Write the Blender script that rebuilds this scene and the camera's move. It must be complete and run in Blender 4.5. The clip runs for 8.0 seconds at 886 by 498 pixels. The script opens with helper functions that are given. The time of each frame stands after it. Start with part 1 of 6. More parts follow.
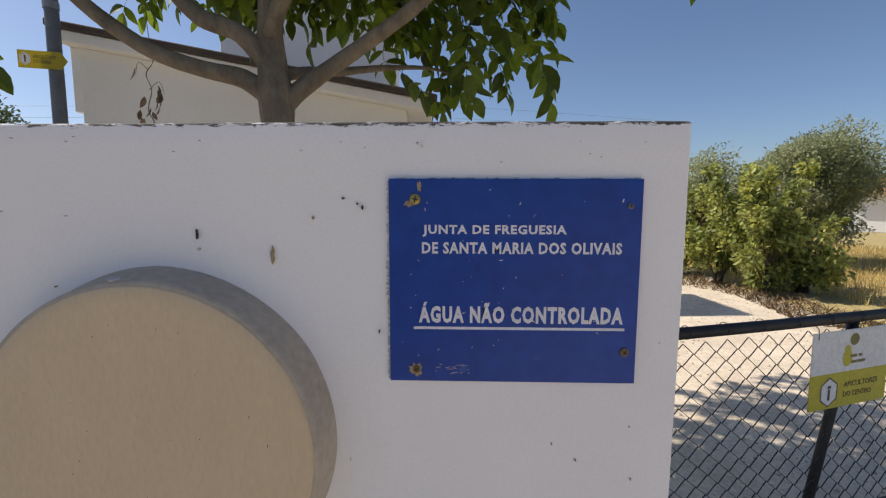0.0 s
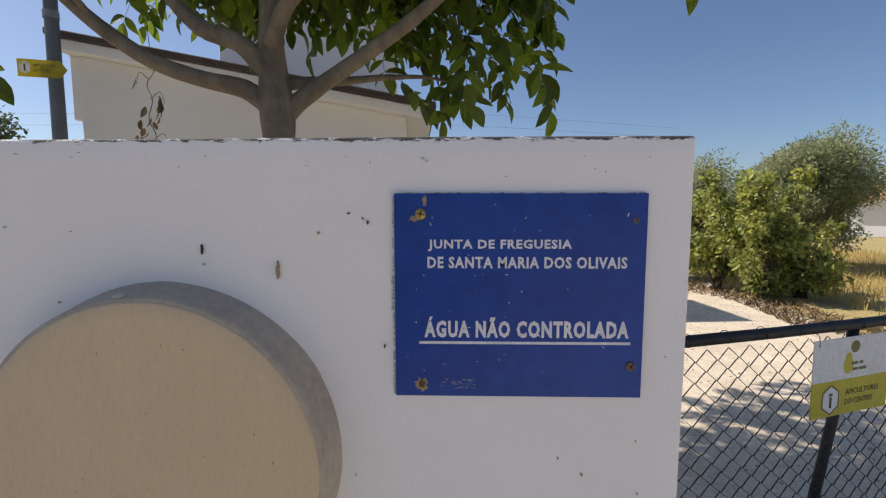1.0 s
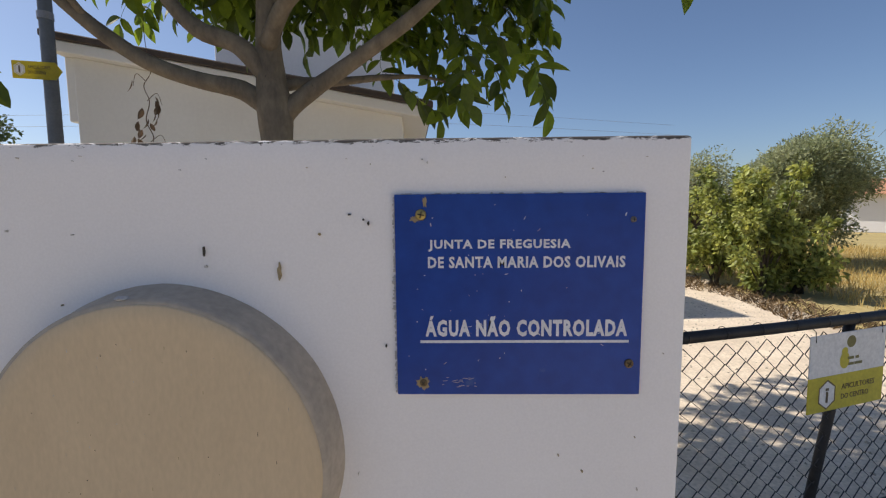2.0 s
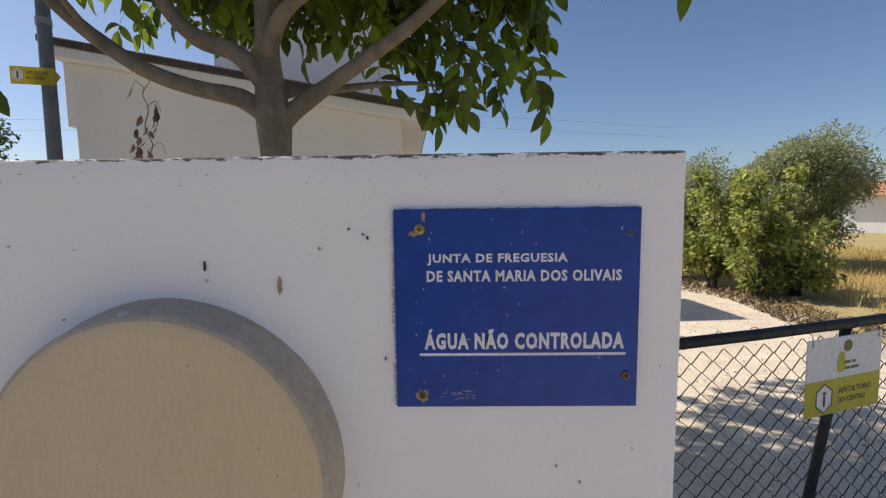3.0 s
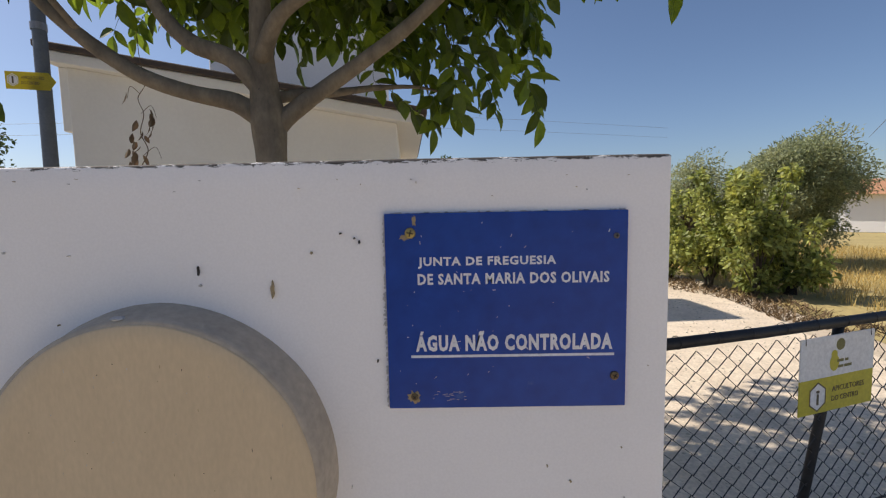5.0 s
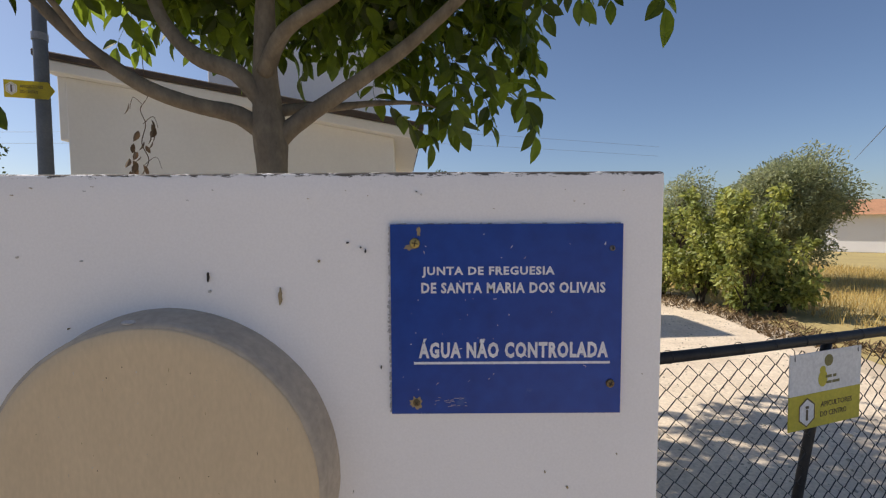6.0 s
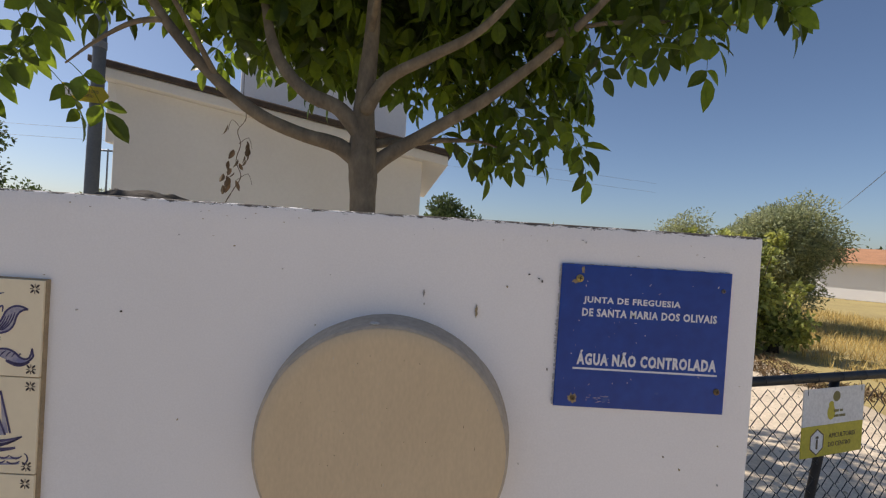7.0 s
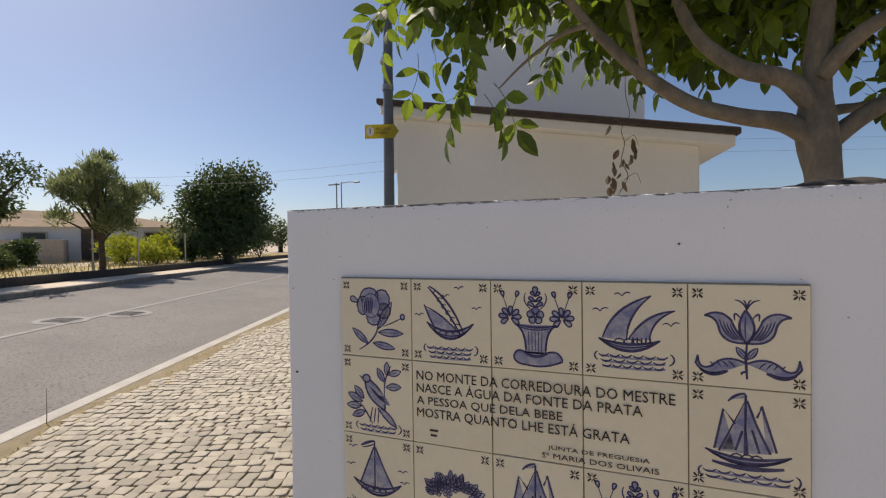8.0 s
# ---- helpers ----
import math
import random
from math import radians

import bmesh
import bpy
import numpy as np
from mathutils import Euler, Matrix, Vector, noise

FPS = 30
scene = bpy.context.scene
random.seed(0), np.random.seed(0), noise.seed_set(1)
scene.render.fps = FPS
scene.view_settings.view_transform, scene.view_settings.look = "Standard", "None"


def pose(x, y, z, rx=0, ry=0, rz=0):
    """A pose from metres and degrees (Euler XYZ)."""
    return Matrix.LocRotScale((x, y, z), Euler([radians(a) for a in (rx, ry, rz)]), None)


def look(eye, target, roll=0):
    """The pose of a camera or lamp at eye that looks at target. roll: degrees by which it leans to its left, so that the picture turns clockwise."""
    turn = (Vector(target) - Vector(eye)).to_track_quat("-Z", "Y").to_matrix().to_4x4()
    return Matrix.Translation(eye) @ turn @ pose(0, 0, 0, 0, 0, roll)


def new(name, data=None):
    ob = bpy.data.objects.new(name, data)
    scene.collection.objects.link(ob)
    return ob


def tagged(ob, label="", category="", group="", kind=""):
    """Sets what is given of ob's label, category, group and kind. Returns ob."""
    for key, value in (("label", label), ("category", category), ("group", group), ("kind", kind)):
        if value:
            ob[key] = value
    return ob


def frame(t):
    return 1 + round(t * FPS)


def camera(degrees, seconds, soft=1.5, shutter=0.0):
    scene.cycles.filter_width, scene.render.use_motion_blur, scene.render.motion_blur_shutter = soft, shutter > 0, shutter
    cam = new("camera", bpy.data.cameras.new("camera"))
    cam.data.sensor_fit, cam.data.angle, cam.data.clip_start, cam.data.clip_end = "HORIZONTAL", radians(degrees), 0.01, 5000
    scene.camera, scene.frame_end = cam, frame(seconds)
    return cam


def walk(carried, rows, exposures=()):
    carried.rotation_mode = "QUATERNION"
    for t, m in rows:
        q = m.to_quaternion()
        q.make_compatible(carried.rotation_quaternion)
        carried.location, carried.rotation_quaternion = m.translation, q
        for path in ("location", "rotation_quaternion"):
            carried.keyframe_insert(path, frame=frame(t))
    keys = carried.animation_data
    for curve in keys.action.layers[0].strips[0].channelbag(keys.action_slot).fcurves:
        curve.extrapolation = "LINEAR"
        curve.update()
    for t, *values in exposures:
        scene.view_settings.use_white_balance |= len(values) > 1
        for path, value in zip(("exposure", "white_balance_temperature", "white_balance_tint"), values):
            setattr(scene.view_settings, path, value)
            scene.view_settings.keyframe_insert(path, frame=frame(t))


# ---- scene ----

# ---------------------------------------------------------------- camera
cam = camera(89.56, 8.0, soft=1.2)
ROWS = [
    (0.0, 0.0672, -0.6517, 1.4637, 1.66, -6.25, -0.14),
    (0.5, 0.0593, -0.6453, 1.4612, 1.55, -5.83, 0.14),
    (1.0, 0.0568, -0.6508, 1.4765, 1.43, -5.51, 0.03),
    (1.5, 0.0534, -0.6545, 1.4728, 1.28, -5.68, 0.32),
    (3.0, 0.0537, -0.6629, 1.4974, 0.89, -5.39, 0.67),
    (3.5, 0.0597, -0.6644, 1.4927, 0.66, -4.94, 0.79),
    (4.0, 0.0592, -0.6646, 1.4984, 0.69, -5.28, 0.97),
    (4.5, 0.0657, -0.6673, 1.5020, 0.64, -5.32, 1.08),
    (6.0, 0.0498, -0.6997, 1.4963, -0.21, -3.35, 0.25),
    (6.5, -0.0469, -0.7566, 1.5218, -2.51, -1.61, -1.90),
    (7.0, -0.3044, -0.9373, 1.5214, -1.27, -0.85, -3.70),
    (7.5, -0.7155, -1.0730, 1.5252, 9.68, -1.16, 0.06),
    (8.0, -1.4306, -1.0068, 1.4814, 20.46, -0.91, 0.87),
]
walk(cam, [(t, pose(x, y, z, 90 + pitch, roll, yaw)) for t, x, y, z, yaw, pitch, roll in ROWS],
     exposures=[(0.0, 0.09, 6830, 13.0), (6.0, 0.07, 6960, 14.0), (8.0, -0.02, 7120, 14.5)])

# ---------------------------------------------------------------- light
SUN_LEFT, SUN_UP = 71.0, 48.5          # degrees to the left of +y, and above the horizon
world = bpy.data.worlds.new("sky_world")
scene.world = world
world.use_nodes = True
wn = world.node_tree.nodes
sky = wn.new("ShaderNodeTexSky")
sky.sky_type = "NISHITA"
sky.sun_disc = False
sky.sun_elevation = radians(SUN_UP)
sky.sun_rotation = radians(360 - SUN_LEFT)
sky.air_density, sky.dust_density, sky.ozone_density = 0.86, 0.95, 5.2
wn["Background"].inputs["Strength"].default_value = 0.108
world.node_tree.links.new(sky.outputs["Color"], wn["Background"].inputs["Color"])
sun = new("sun", bpy.data.lights.new("sun", "SUN"))
sun.data.energy, sun.data.angle, sun.data.color = 4.8, radians(0.53), (1.0, 0.95, 0.87)
sd = Vector((-math.sin(radians(SUN_LEFT)) * math.cos(radians(SUN_UP)), math.cos(radians(SUN_LEFT)) * math.cos(radians(SUN_UP)), math.sin(radians(SUN_UP))))
sun.matrix_world = look(sd * 30, (0, 0, 0))


# ---------------------------------------------------------------- materials
def mat(name, c1, c2, rough=0.8, metal=0.0, scale=6.0, fine=90.0, bump=0.15, bump_d=0.004, third=None, third_cut=0.62, spec=0.35, random_v=0.0, stretch=(1, 1, 1), translucent=0.0, contrast=(0.3, 0.7), third_scale=None, grain=0.13):
    """Two colours by broad noise, fine noise on top, bump from both; an optional third colour as spots."""
    m = bpy.data.materials.new(name)
    m.use_nodes = True
    nt = m.node_tree
    n, l = nt.nodes, nt.links
    b = n["Principled BSDF"]
    tc = n.new("ShaderNodeTexCoord")
    mp = n.new("ShaderNodeMapping")
    mp.inputs["Scale"].default_value = stretch
    l.new(tc.outputs["Object"], mp.inputs["Vector"])
    n1 = n.new("ShaderNodeTexNoise")
    n1.inputs["Scale"].default_value, n1.inputs["Detail"].default_value, n1.inputs["Roughness"].default_value = scale, 7, 0.62
    n2 = n.new("ShaderNodeTexNoise")
    n2.inputs["Scale"].default_value, n2.inputs["Detail"].default_value = fine, 5
    for q in (n1, n2):
        l.new(mp.outputs["Vector"], q.inputs["Vector"])
    mix = n.new("ShaderNodeMix")
    mix.data_type = "RGBA"
    ramp = n.new("ShaderNodeValToRGB")
    ramp.color_ramp.elements[0].position, ramp.color_ramp.elements[1].position = contrast
    l.new(n1.outputs["Fac"], ramp.inputs["Fac"])
    l.new(ramp.outputs["Color"], mix.inputs["Factor"])
    mix.inputs["A"].default_value, mix.inputs["B"].default_value = (*c1, 1), (*c2, 1)
    out = mix.outputs["Result"]
    # fine grain
    hs = n.new("ShaderNodeHueSaturation")
    mr = n.new("ShaderNodeMapRange")
    mr.inputs["From Min"].default_value, mr.inputs["From Max"].default_value = 0.25, 0.75
    mr.inputs["To Min"].default_value, mr.inputs["To Max"].default_value = 1 - grain, 1 + grain * 0.9
    l.new(n2.outputs["Fac"], mr.inputs["Value"])
    val = mr.outputs["Result"]
    if random_v:
        oi = n.new("ShaderNodeObjectInfo")
        geo = n.new("ShaderNodeNewGeometry")
        ad = n.new("ShaderNodeMath")
        ad.operation = "ADD"
        l.new(oi.outputs["Random"], ad.inputs[0])
        l.new(geo.outputs["Random Per Island"], ad.inputs[1])
        fr = n.new("ShaderNodeMath")
        fr.operation = "FRACT"
        l.new(ad.outputs[0], fr.inputs[0])
        mr2 = n.new("ShaderNodeMapRange")
        mr2.inputs["To Min"].default_value, mr2.inputs["To Max"].default_value = 1 - random_v, 1 + random_v
        l.new(fr.outputs[0], mr2.inputs["Value"])
        mu = n.new("ShaderNodeMath")
        mu.operation = "MULTIPLY"
        l.new(val, mu.inputs[0])
        l.new(mr2.outputs["Result"], mu.inputs[1])
        val = mu.outputs[0]
    l.new(val, hs.inputs["Value"])
    l.new(out, hs.inputs["Color"])
    out = hs.outputs["Color"]
    if third:
        n3 = n.new("ShaderNodeTexNoise")
        n3.inputs["Scale"].default_value, n3.inputs["Detail"].default_value, n3.inputs["Roughness"].default_value = third_scale or scale * 4.3, 6, 0.7
        l.new(mp.outputs["Vector"], n3.inputs["Vector"])
        r3 = n.new("ShaderNodeValToRGB")
        r3.color_ramp.elements[0].position, r3.color_ramp.elements[1].position = third_cut, min(third_cut + 0.08, 1)
        l.new(n3.outputs["Fac"], r3.inputs["Fac"])
        m3 = n.new("ShaderNodeMix")
        m3.data_type = "RGBA"
        l.new(r3.outputs["Color"], m3.inputs["Factor"])
        l.new(out, m3.inputs["A"])
        m3.inputs["B"].default_value = (*third, 1)
        out = m3.outputs["Result"]
    l.new(out, b.inputs["Base Color"])
    b.inputs["Roughness"].default_value, b.inputs["Metallic"].default_value = rough, metal
    b.inputs["Specular IOR Level"].default_value = spec
    if bump:
        ad2 = n.new("ShaderNodeMath")
        ad2.operation = "MULTIPLY_ADD"
        l.new(n2.outputs["Fac"], ad2.inputs[0])
        ad2.inputs[1].default_value = 0.5
        l.new(n1.outputs["Fac"], ad2.inputs[2])
        bp = n.new("ShaderNodeBump")
        bp.inputs["Strength"].default_value, bp.inputs["Distance"].default_value = bump, bump_d
        l.new(ad2.outputs[0], bp.inputs["Height"])
        l.new(bp.outputs["Normal"], b.inputs["Normal"])
    if translucent:
        tr = n.new("ShaderNodeBsdfTranslucent")
        h2 = n.new("ShaderNodeHueSaturation")
        h2.inputs["Saturation"].default_value, h2.inputs["Value"].default_value, h2.inputs["Hue"].default_value = 1.1, 2.3, 0.475
        l.new(out, h2.inputs["Color"])
        l.new(h2.outputs["Color"], tr.inputs["Color"])
        ms = n.new("ShaderNodeMixShader")
        ms.inputs["Fac"].default_value = translucent
        l.new(b.outputs["BSDF"], ms.inputs[1])
        l.new(tr.outputs["BSDF"], ms.inputs[2])
        l.new(ms.outputs["Shader"], n["Material Output"].inputs["Surface"])
    return m


def lime_wall_material(name, top_z, base=(0.86, 0.845, 0.84)):
    """White masonry paint: faint streaks, chips, and dark lichen that clings to the top arris."""
    m = mat(name, base, tuple(c * 0.915 for c in base), rough=0.78, scale=2.2, fine=260, bump=0.035, bump_d=0.0012, grain=0.035, third=(0.73, 0.70, 0.66), third_cut=0.72, third_scale=19, contrast=(0.2, 0.8))
    nt = m.node_tree
    n, l = nt.nodes, nt.links
    b = n["Principled BSDF"]
    prev = b.inputs["Base Color"].links[0].from_socket
    tc = n.new("ShaderNodeTexCoord")
    sp = n.new("ShaderNodeSeparateXYZ")
    l.new(tc.outputs["Object"], sp.inputs[0])
    band = n.new("ShaderNodeMapRange")
    band.inputs["From Min"].default_value, band.inputs["From Max"].default_value = top_z - 0.020, top_z - 0.0005
    l.new(sp.outputs["Z"], band.inputs["Value"])
    nz = n.new("ShaderNodeTexNoise")
    nz.inputs["Scale"].default_value, nz.inputs["Detail"].default_value, nz.inputs["Roughness"].default_value = 62, 9, 0.75
    mp = n.new("ShaderNodeMapping")
    mp.inputs["Scale"].default_value = (0.6, 1, 2.2)
    l.new(tc.outputs["Object"], mp.inputs["Vector"])
    l.new(mp.outputs["Vector"], nz.inputs["Vector"])
    mu = n.new("ShaderNodeMath")
    mu.operation = "MULTIPLY_ADD"
    mu.inputs[1].default_value = 0.545
    l.new(band.outputs["Result"], mu.inputs[0])
    l.new(nz.outputs["Fac"], mu.inputs[2])
    rp = n.new("ShaderNodeValToRGB")
    rp.color_ramp.elements[0].position, rp.color_ramp.elements[1].position = 0.93, 0.97
    l.new(mu.outputs[0], rp.inputs["Fac"])
    mx = n.new("ShaderNodeMix")
    mx.data_type = "RGBA"
    l.new(rp.outputs["Color"], mx.inputs["Factor"])
    l.new(prev, mx.inputs["A"])
    mx.inputs["B"].default_value = (0.085, 0.076, 0.068, 1)
    l.new(mx.outputs["Result"], b.inputs["Base Color"])
    return m


WALL_TOP = 1.5753
M_WALL = lime_wall_material("white_masonry_paint", WALL_TOP)
M_RENDER = mat("cream_render", (0.80, 0.785, 0.735), (0.74, 0.72, 0.67), rough=0.85, scale=0.9, fine=30, bump=0.08, grain=0.025, third=(0.70, 0.66, 0.58), third_cut=0.72, third_scale=5)
M_WHITE = mat("white_render", (0.82, 0.82, 0.82), (0.77, 0.77, 0.78), rough=0.85, scale=1.1, fine=30, bump=0.08, grain=0.03)
M_DISC = mat("beige_paint_on_concrete", (0.635, 0.505, 0.335), (0.575, 0.455, 0.30), rough=0.85, scale=8, fine=110, bump=0.22, bump_d=0.0015, grain=0.06, third=(0.50, 0.405, 0.285), third_cut=0.68, third_scale=60, stretch=(1.5, 1.5, 0.6), contrast=(0.25, 0.75))
M_CONC = mat("grey_concrete", (0.50, 0.43, 0.34), (0.38, 0.33, 0.265), rough=0.9, scale=9, fine=80, bump=0.4, third=(0.2, 0.19, 0.18), third_cut=0.68)
M_DARKCONC = mat("weathered_mortar_shaded_wall", (0.075, 0.066, 0.058), (0.035, 0.031, 0.028), rough=0.95, scale=14, fine=90, bump=0.7, bump_d=0.01, third=(0.17, 0.155, 0.14), third_cut=0.68)
M_BLUE = mat("blue_enamel", (0.004, 0.040, 0.250), (0.008, 0.058, 0.315), rough=0.24, scale=5, fine=40, bump=0.03, third=(0.035, 0.09, 0.30), third_cut=0.66, third_scale=14, spec=0.3, contrast=(0.25, 0.75))
M_MORTAR = mat("pale_crumbly_mortar", (0.62, 0.60, 0.57), (0.42, 0.40, 0.37), rough=0.95, scale=60, fine=200, bump=0.4)
M_LETTER = mat("white_vinyl", (0.72, 0.73, 0.76), (0.62, 0.64, 0.68), rough=0.45, scale=20, fine=120, bump=0)
M_RUST = mat("rusty_screw", (0.30, 0.22, 0.10), (0.14, 0.10, 0.06), rough=0.55, metal=0.6, scale=60, fine=200, bump=0.4)
M_BRASS = mat("yellowed_zinc", (0.55, 0.43, 0.14), (0.30, 0.23, 0.10), rough=0.4, metal=0.8, scale=80, fine=200, bump=0.3)
M_STAIN = mat("rust_stain_residue", (0.42, 0.33, 0.18), (0.26, 0.21, 0.14), rough=0.9, scale=70, fine=200, bump=0.4)
M_TILE = mat("cream_glazed_tile", (0.84, 0.735, 0.535), (0.80, 0.695, 0.50), rough=0.24, scale=5, fine=70, bump=0.03, spec=0.5, random_v=0.035, grain=0.025)
M_GROUT = mat("tile_grout", (0.42, 0.32, 0.20), (0.30, 0.23, 0.15), rough=0.95, scale=30, fine=200)
M_COBALT = mat("cobalt_glaze", (0.032, 0.028, 0.085), (0.085, 0.078, 0.18), rough=0.25, scale=60, fine=200, bump=0)
M_COBALT_WASH = mat("cobalt_wash", (0.185, 0.19, 0.335), (0.46, 0.43, 0.44), rough=0.25, scale=34, fine=150, bump=0, contrast=(0.36, 0.66))
M_INK = mat("dark_brown_glaze", (0.028, 0.02, 0.022), (0.05, 0.035, 0.035), rough=0.3, scale=60, fine=200, bump=0)
M_BARK = mat("smooth_grey_bark", (0.235, 0.19, 0.133), (0.11, 0.09, 0.066), rough=0.9, scale=16, fine=90, bump=0.8, bump_d=0.006, third=(0.085, 0.07, 0.055), third_cut=0.64, stretch=(1, 1, 0.5))
M_BARKD = mat("dark_bark", (0.10, 0.08, 0.06), (0.05, 0.04, 0.03), rough=0.95, scale=8, fine=60, bump=0.6, bump_d=0.01)
M_LEAF = mat("walnut_leaf", (0.042, 0.076, 0.016), (0.088, 0.134, 0.022), rough=0.40, scale=5, fine=40, bump=0.1, random_v=0.55, translucent=0.55, spec=0.45)
M_OLIVE = mat("olive_leaf", (0.175, 0.212, 0.108), (0.31, 0.335, 0.20), rough=0.55, scale=1.5, fine=20, bump=0, random_v=0.35, translucent=0.28)
M_SHRUB = mat("shrub_leaf", (0.130, 0.172, 0.048), (0.375, 0.400, 0.125), rough=0.5, scale=2.6, fine=20, bump=0, random_v=0.55, translucent=0.28, contrast=(0.38, 0.64))
M_STREET = mat("street_tree_leaf", (0.115, 0.155, 0.068), (0.19, 0.22, 0.11), rough=0.6, scale=1.5, fine=20, bump=0, random_v=0.35, translucent=0.3)
M_DARKLEAF = mat("dark_leaf", (0.045, 0.075, 0.026), (0.075, 0.112, 0.040), rough=0.55, scale=1.0, fine=20, bump=0, random_v=0.30, translucent=0.2)
M_LIMELEAF = mat("bright_leaf", (0.17, 0.22, 0.03), (0.24, 0.27, 0.045), rough=0.6, scale=1.0, fine=20, bump=0, random_v=0.25, translucent=0.35)
M_DRYLEAF = mat("dry_brown_leaf", (0.135, 0.096, 0.056), (0.08, 0.058, 0.035), rough=0.8, scale=20, fine=80, bump=0.2, random_v=0.2, translucent=0.2)
M_STRAW = mat("dry_straw", (0.52, 0.42, 0.17), (0.40, 0.31, 0.12), rough=0.9, scale=0.8, fine=20, bump=0, random_v=0.3, translucent=0.25)
M_LITTER = mat("brown_litter", (0.22, 0.15, 0.08), (0.13, 0.09, 0.05), rough=0.95, scale=1.5, fine=30, bump=0, random_v=0.35)
M_EARTH = mat("pale_dusty_earth", (0.56, 0.475, 0.36), (0.46, 0.38, 0.28), rough=0.95, scale=0.7, fine=14, bump=0.6, bump_d=0.03, third=(0.34, 0.27, 0.18), third_cut=0.66, third_scale=2.4)
M_SAND = mat("pale_gravel_path", (0.76, 0.655, 0.51), (0.58, 0.485, 0.365), rough=0.95, scale=2.4, fine=45, bump=0.9, bump_d=0.02, grain=0.2, third=(0.38, 0.31, 0.23), third_cut=0.615, third_scale=26)
M_FIELD = mat("dry_field", (0.46, 0.37, 0.16), (0.34, 0.27, 0.12), rough=0.95, scale=0.5, fine=9, bump=0.8, bump_d=0.05, third=(0.20, 0.19, 0.07), third_cut=0.62, third_scale=1.4)
M_ASPH = mat("sun_bleached_asphalt", (0.265, 0.246, 0.218), (0.195, 0.183, 0.166), rough=0.9, scale=0.6, fine=120, bump=0.4, bump_d=0.008, third=(0.125, 0.118, 0.11), third_cut=0.54, third_scale=30, grain=0.42)
M_LINE = mat("worn_road_paint", (0.56, 0.53, 0.47), (0.42, 0.39, 0.34), rough=0.9, scale=3, fine=60, bump=0.3)
M_FAINT = mat("faded_road_paint", (0.36, 0.345, 0.32), (0.28, 0.27, 0.255), rough=0.9, scale=3, fine=60, bump=0.3)
M_STONE = mat("limestone_sett", (0.482, 0.434, 0.344), (0.378, 0.331, 0.249), rough=0.75, scale=14, fine=90, bump=0.5, bump_d=0.006, third=(0.36, 0.30, 0.21), third_cut=0.64, third_scale=10, random_v=0.20)
M_JOINT = mat("sandy_joint", (0.27, 0.22, 0.145), (0.19, 0.155, 0.10), rough=1, scale=6, fine=80, bump=0.6, third=(0.15, 0.16, 0.07), third_cut=0.6, third_scale=3)
M_VERGE = mat("gritty_verge", (0.33, 0.27, 0.17), (0.22, 0.18, 0.11), rough=1, scale=4, fine=60, bump=0.7, bump_d=0.012, third=(0.14, 0.15, 0.06), third_cut=0.58)
M_KERB = mat("kerb_stone", (0.26, 0.24, 0.21), (0.16, 0.15, 0.135), rough=0.9, scale=6, fine=60, bump=0.4)
M_IRON = mat("cast_iron", (0.13, 0.125, 0.12), (0.20, 0.19, 0.18), rough=0.7, metal=0.3, scale=12, fine=90, bump=0.4)
M_GATE = mat("dark_painted_steel", (0.022, 0.022, 0.023), (0.045, 0.042, 0.04), rough=0.5, metal=0.2, scale=16, fine=110, bump=0.25, third=(0.12, 0.08, 0.05), third_cut=0.72)
M_WIRE = mat("black_coated_wire", (0.03, 0.03, 0.03), (0.07, 0.065, 0.06), rough=0.5, metal=0.3, scale=30, fine=100, bump=0)
M_POLE = mat("blue_grey_pole_paint", (0.10, 0.118, 0.14), (0.14, 0.155, 0.175), rough=0.55, metal=0.2, scale=5, fine=60, bump=0.2)
M_GALV = mat("grey_galvanised_steel", (0.20, 0.205, 0.21), (0.30, 0.30, 0.31), rough=0.5, metal=0.6, scale=8, fine=60, bump=0.1)
M_SIGNWHITE = mat("white_sign_board", (0.80, 0.80, 0.79), (0.74, 0.74, 0.73), rough=0.4, scale=8, fine=60, bump=0.03)
M_SIGNYEL = mat("yellow_sign_board", (0.58, 0.50, 0.055), (0.51, 0.44, 0.05), rough=0.4, scale=8, fine=60, bump=0.03)
M_SIGNOLIVE = mat("olive_print", (0.17, 0.155, 0.06), (0.22, 0.20, 0.07), rough=0.5, scale=30, fine=90, bump=0)
M_SIGNDARK = mat("brown_print", (0.11, 0.085, 0.05), (0.15, 0.12, 0.07), rough=0.5, scale=30, fine=90, bump=0)
M_ROOFD = mat("dark_roof_edge", (0.10, 0.075, 0.06), (0.055, 0.045, 0.04), rough=0.9, scale=7, fine=60, bump=0.5)
M_TERRA = mat("terracotta_roof", (0.48, 0.25, 0.14), (0.36, 0.19, 0.11), rough=0.9, scale=2, fine=20, bump=0.5, bump_d=0.03)
M_OCHRE = mat("old_ochre_roof", (0.33, 0.24, 0.15), (0.24, 0.175, 0.11), rough=0.9, scale=1.5, fine=20, bump=0.5, bump_d=0.03)
M_DOOR = mat("dull_brown_door", (0.11, 0.085, 0.07), (0.08, 0.06, 0.05), rough=0.7, scale=4, fine=40)
M_GLASS = mat("dark_window_glass", (0.03, 0.035, 0.04), (0.045, 0.05, 0.055), rough=0.12, scale=2, fine=20, bump=0)


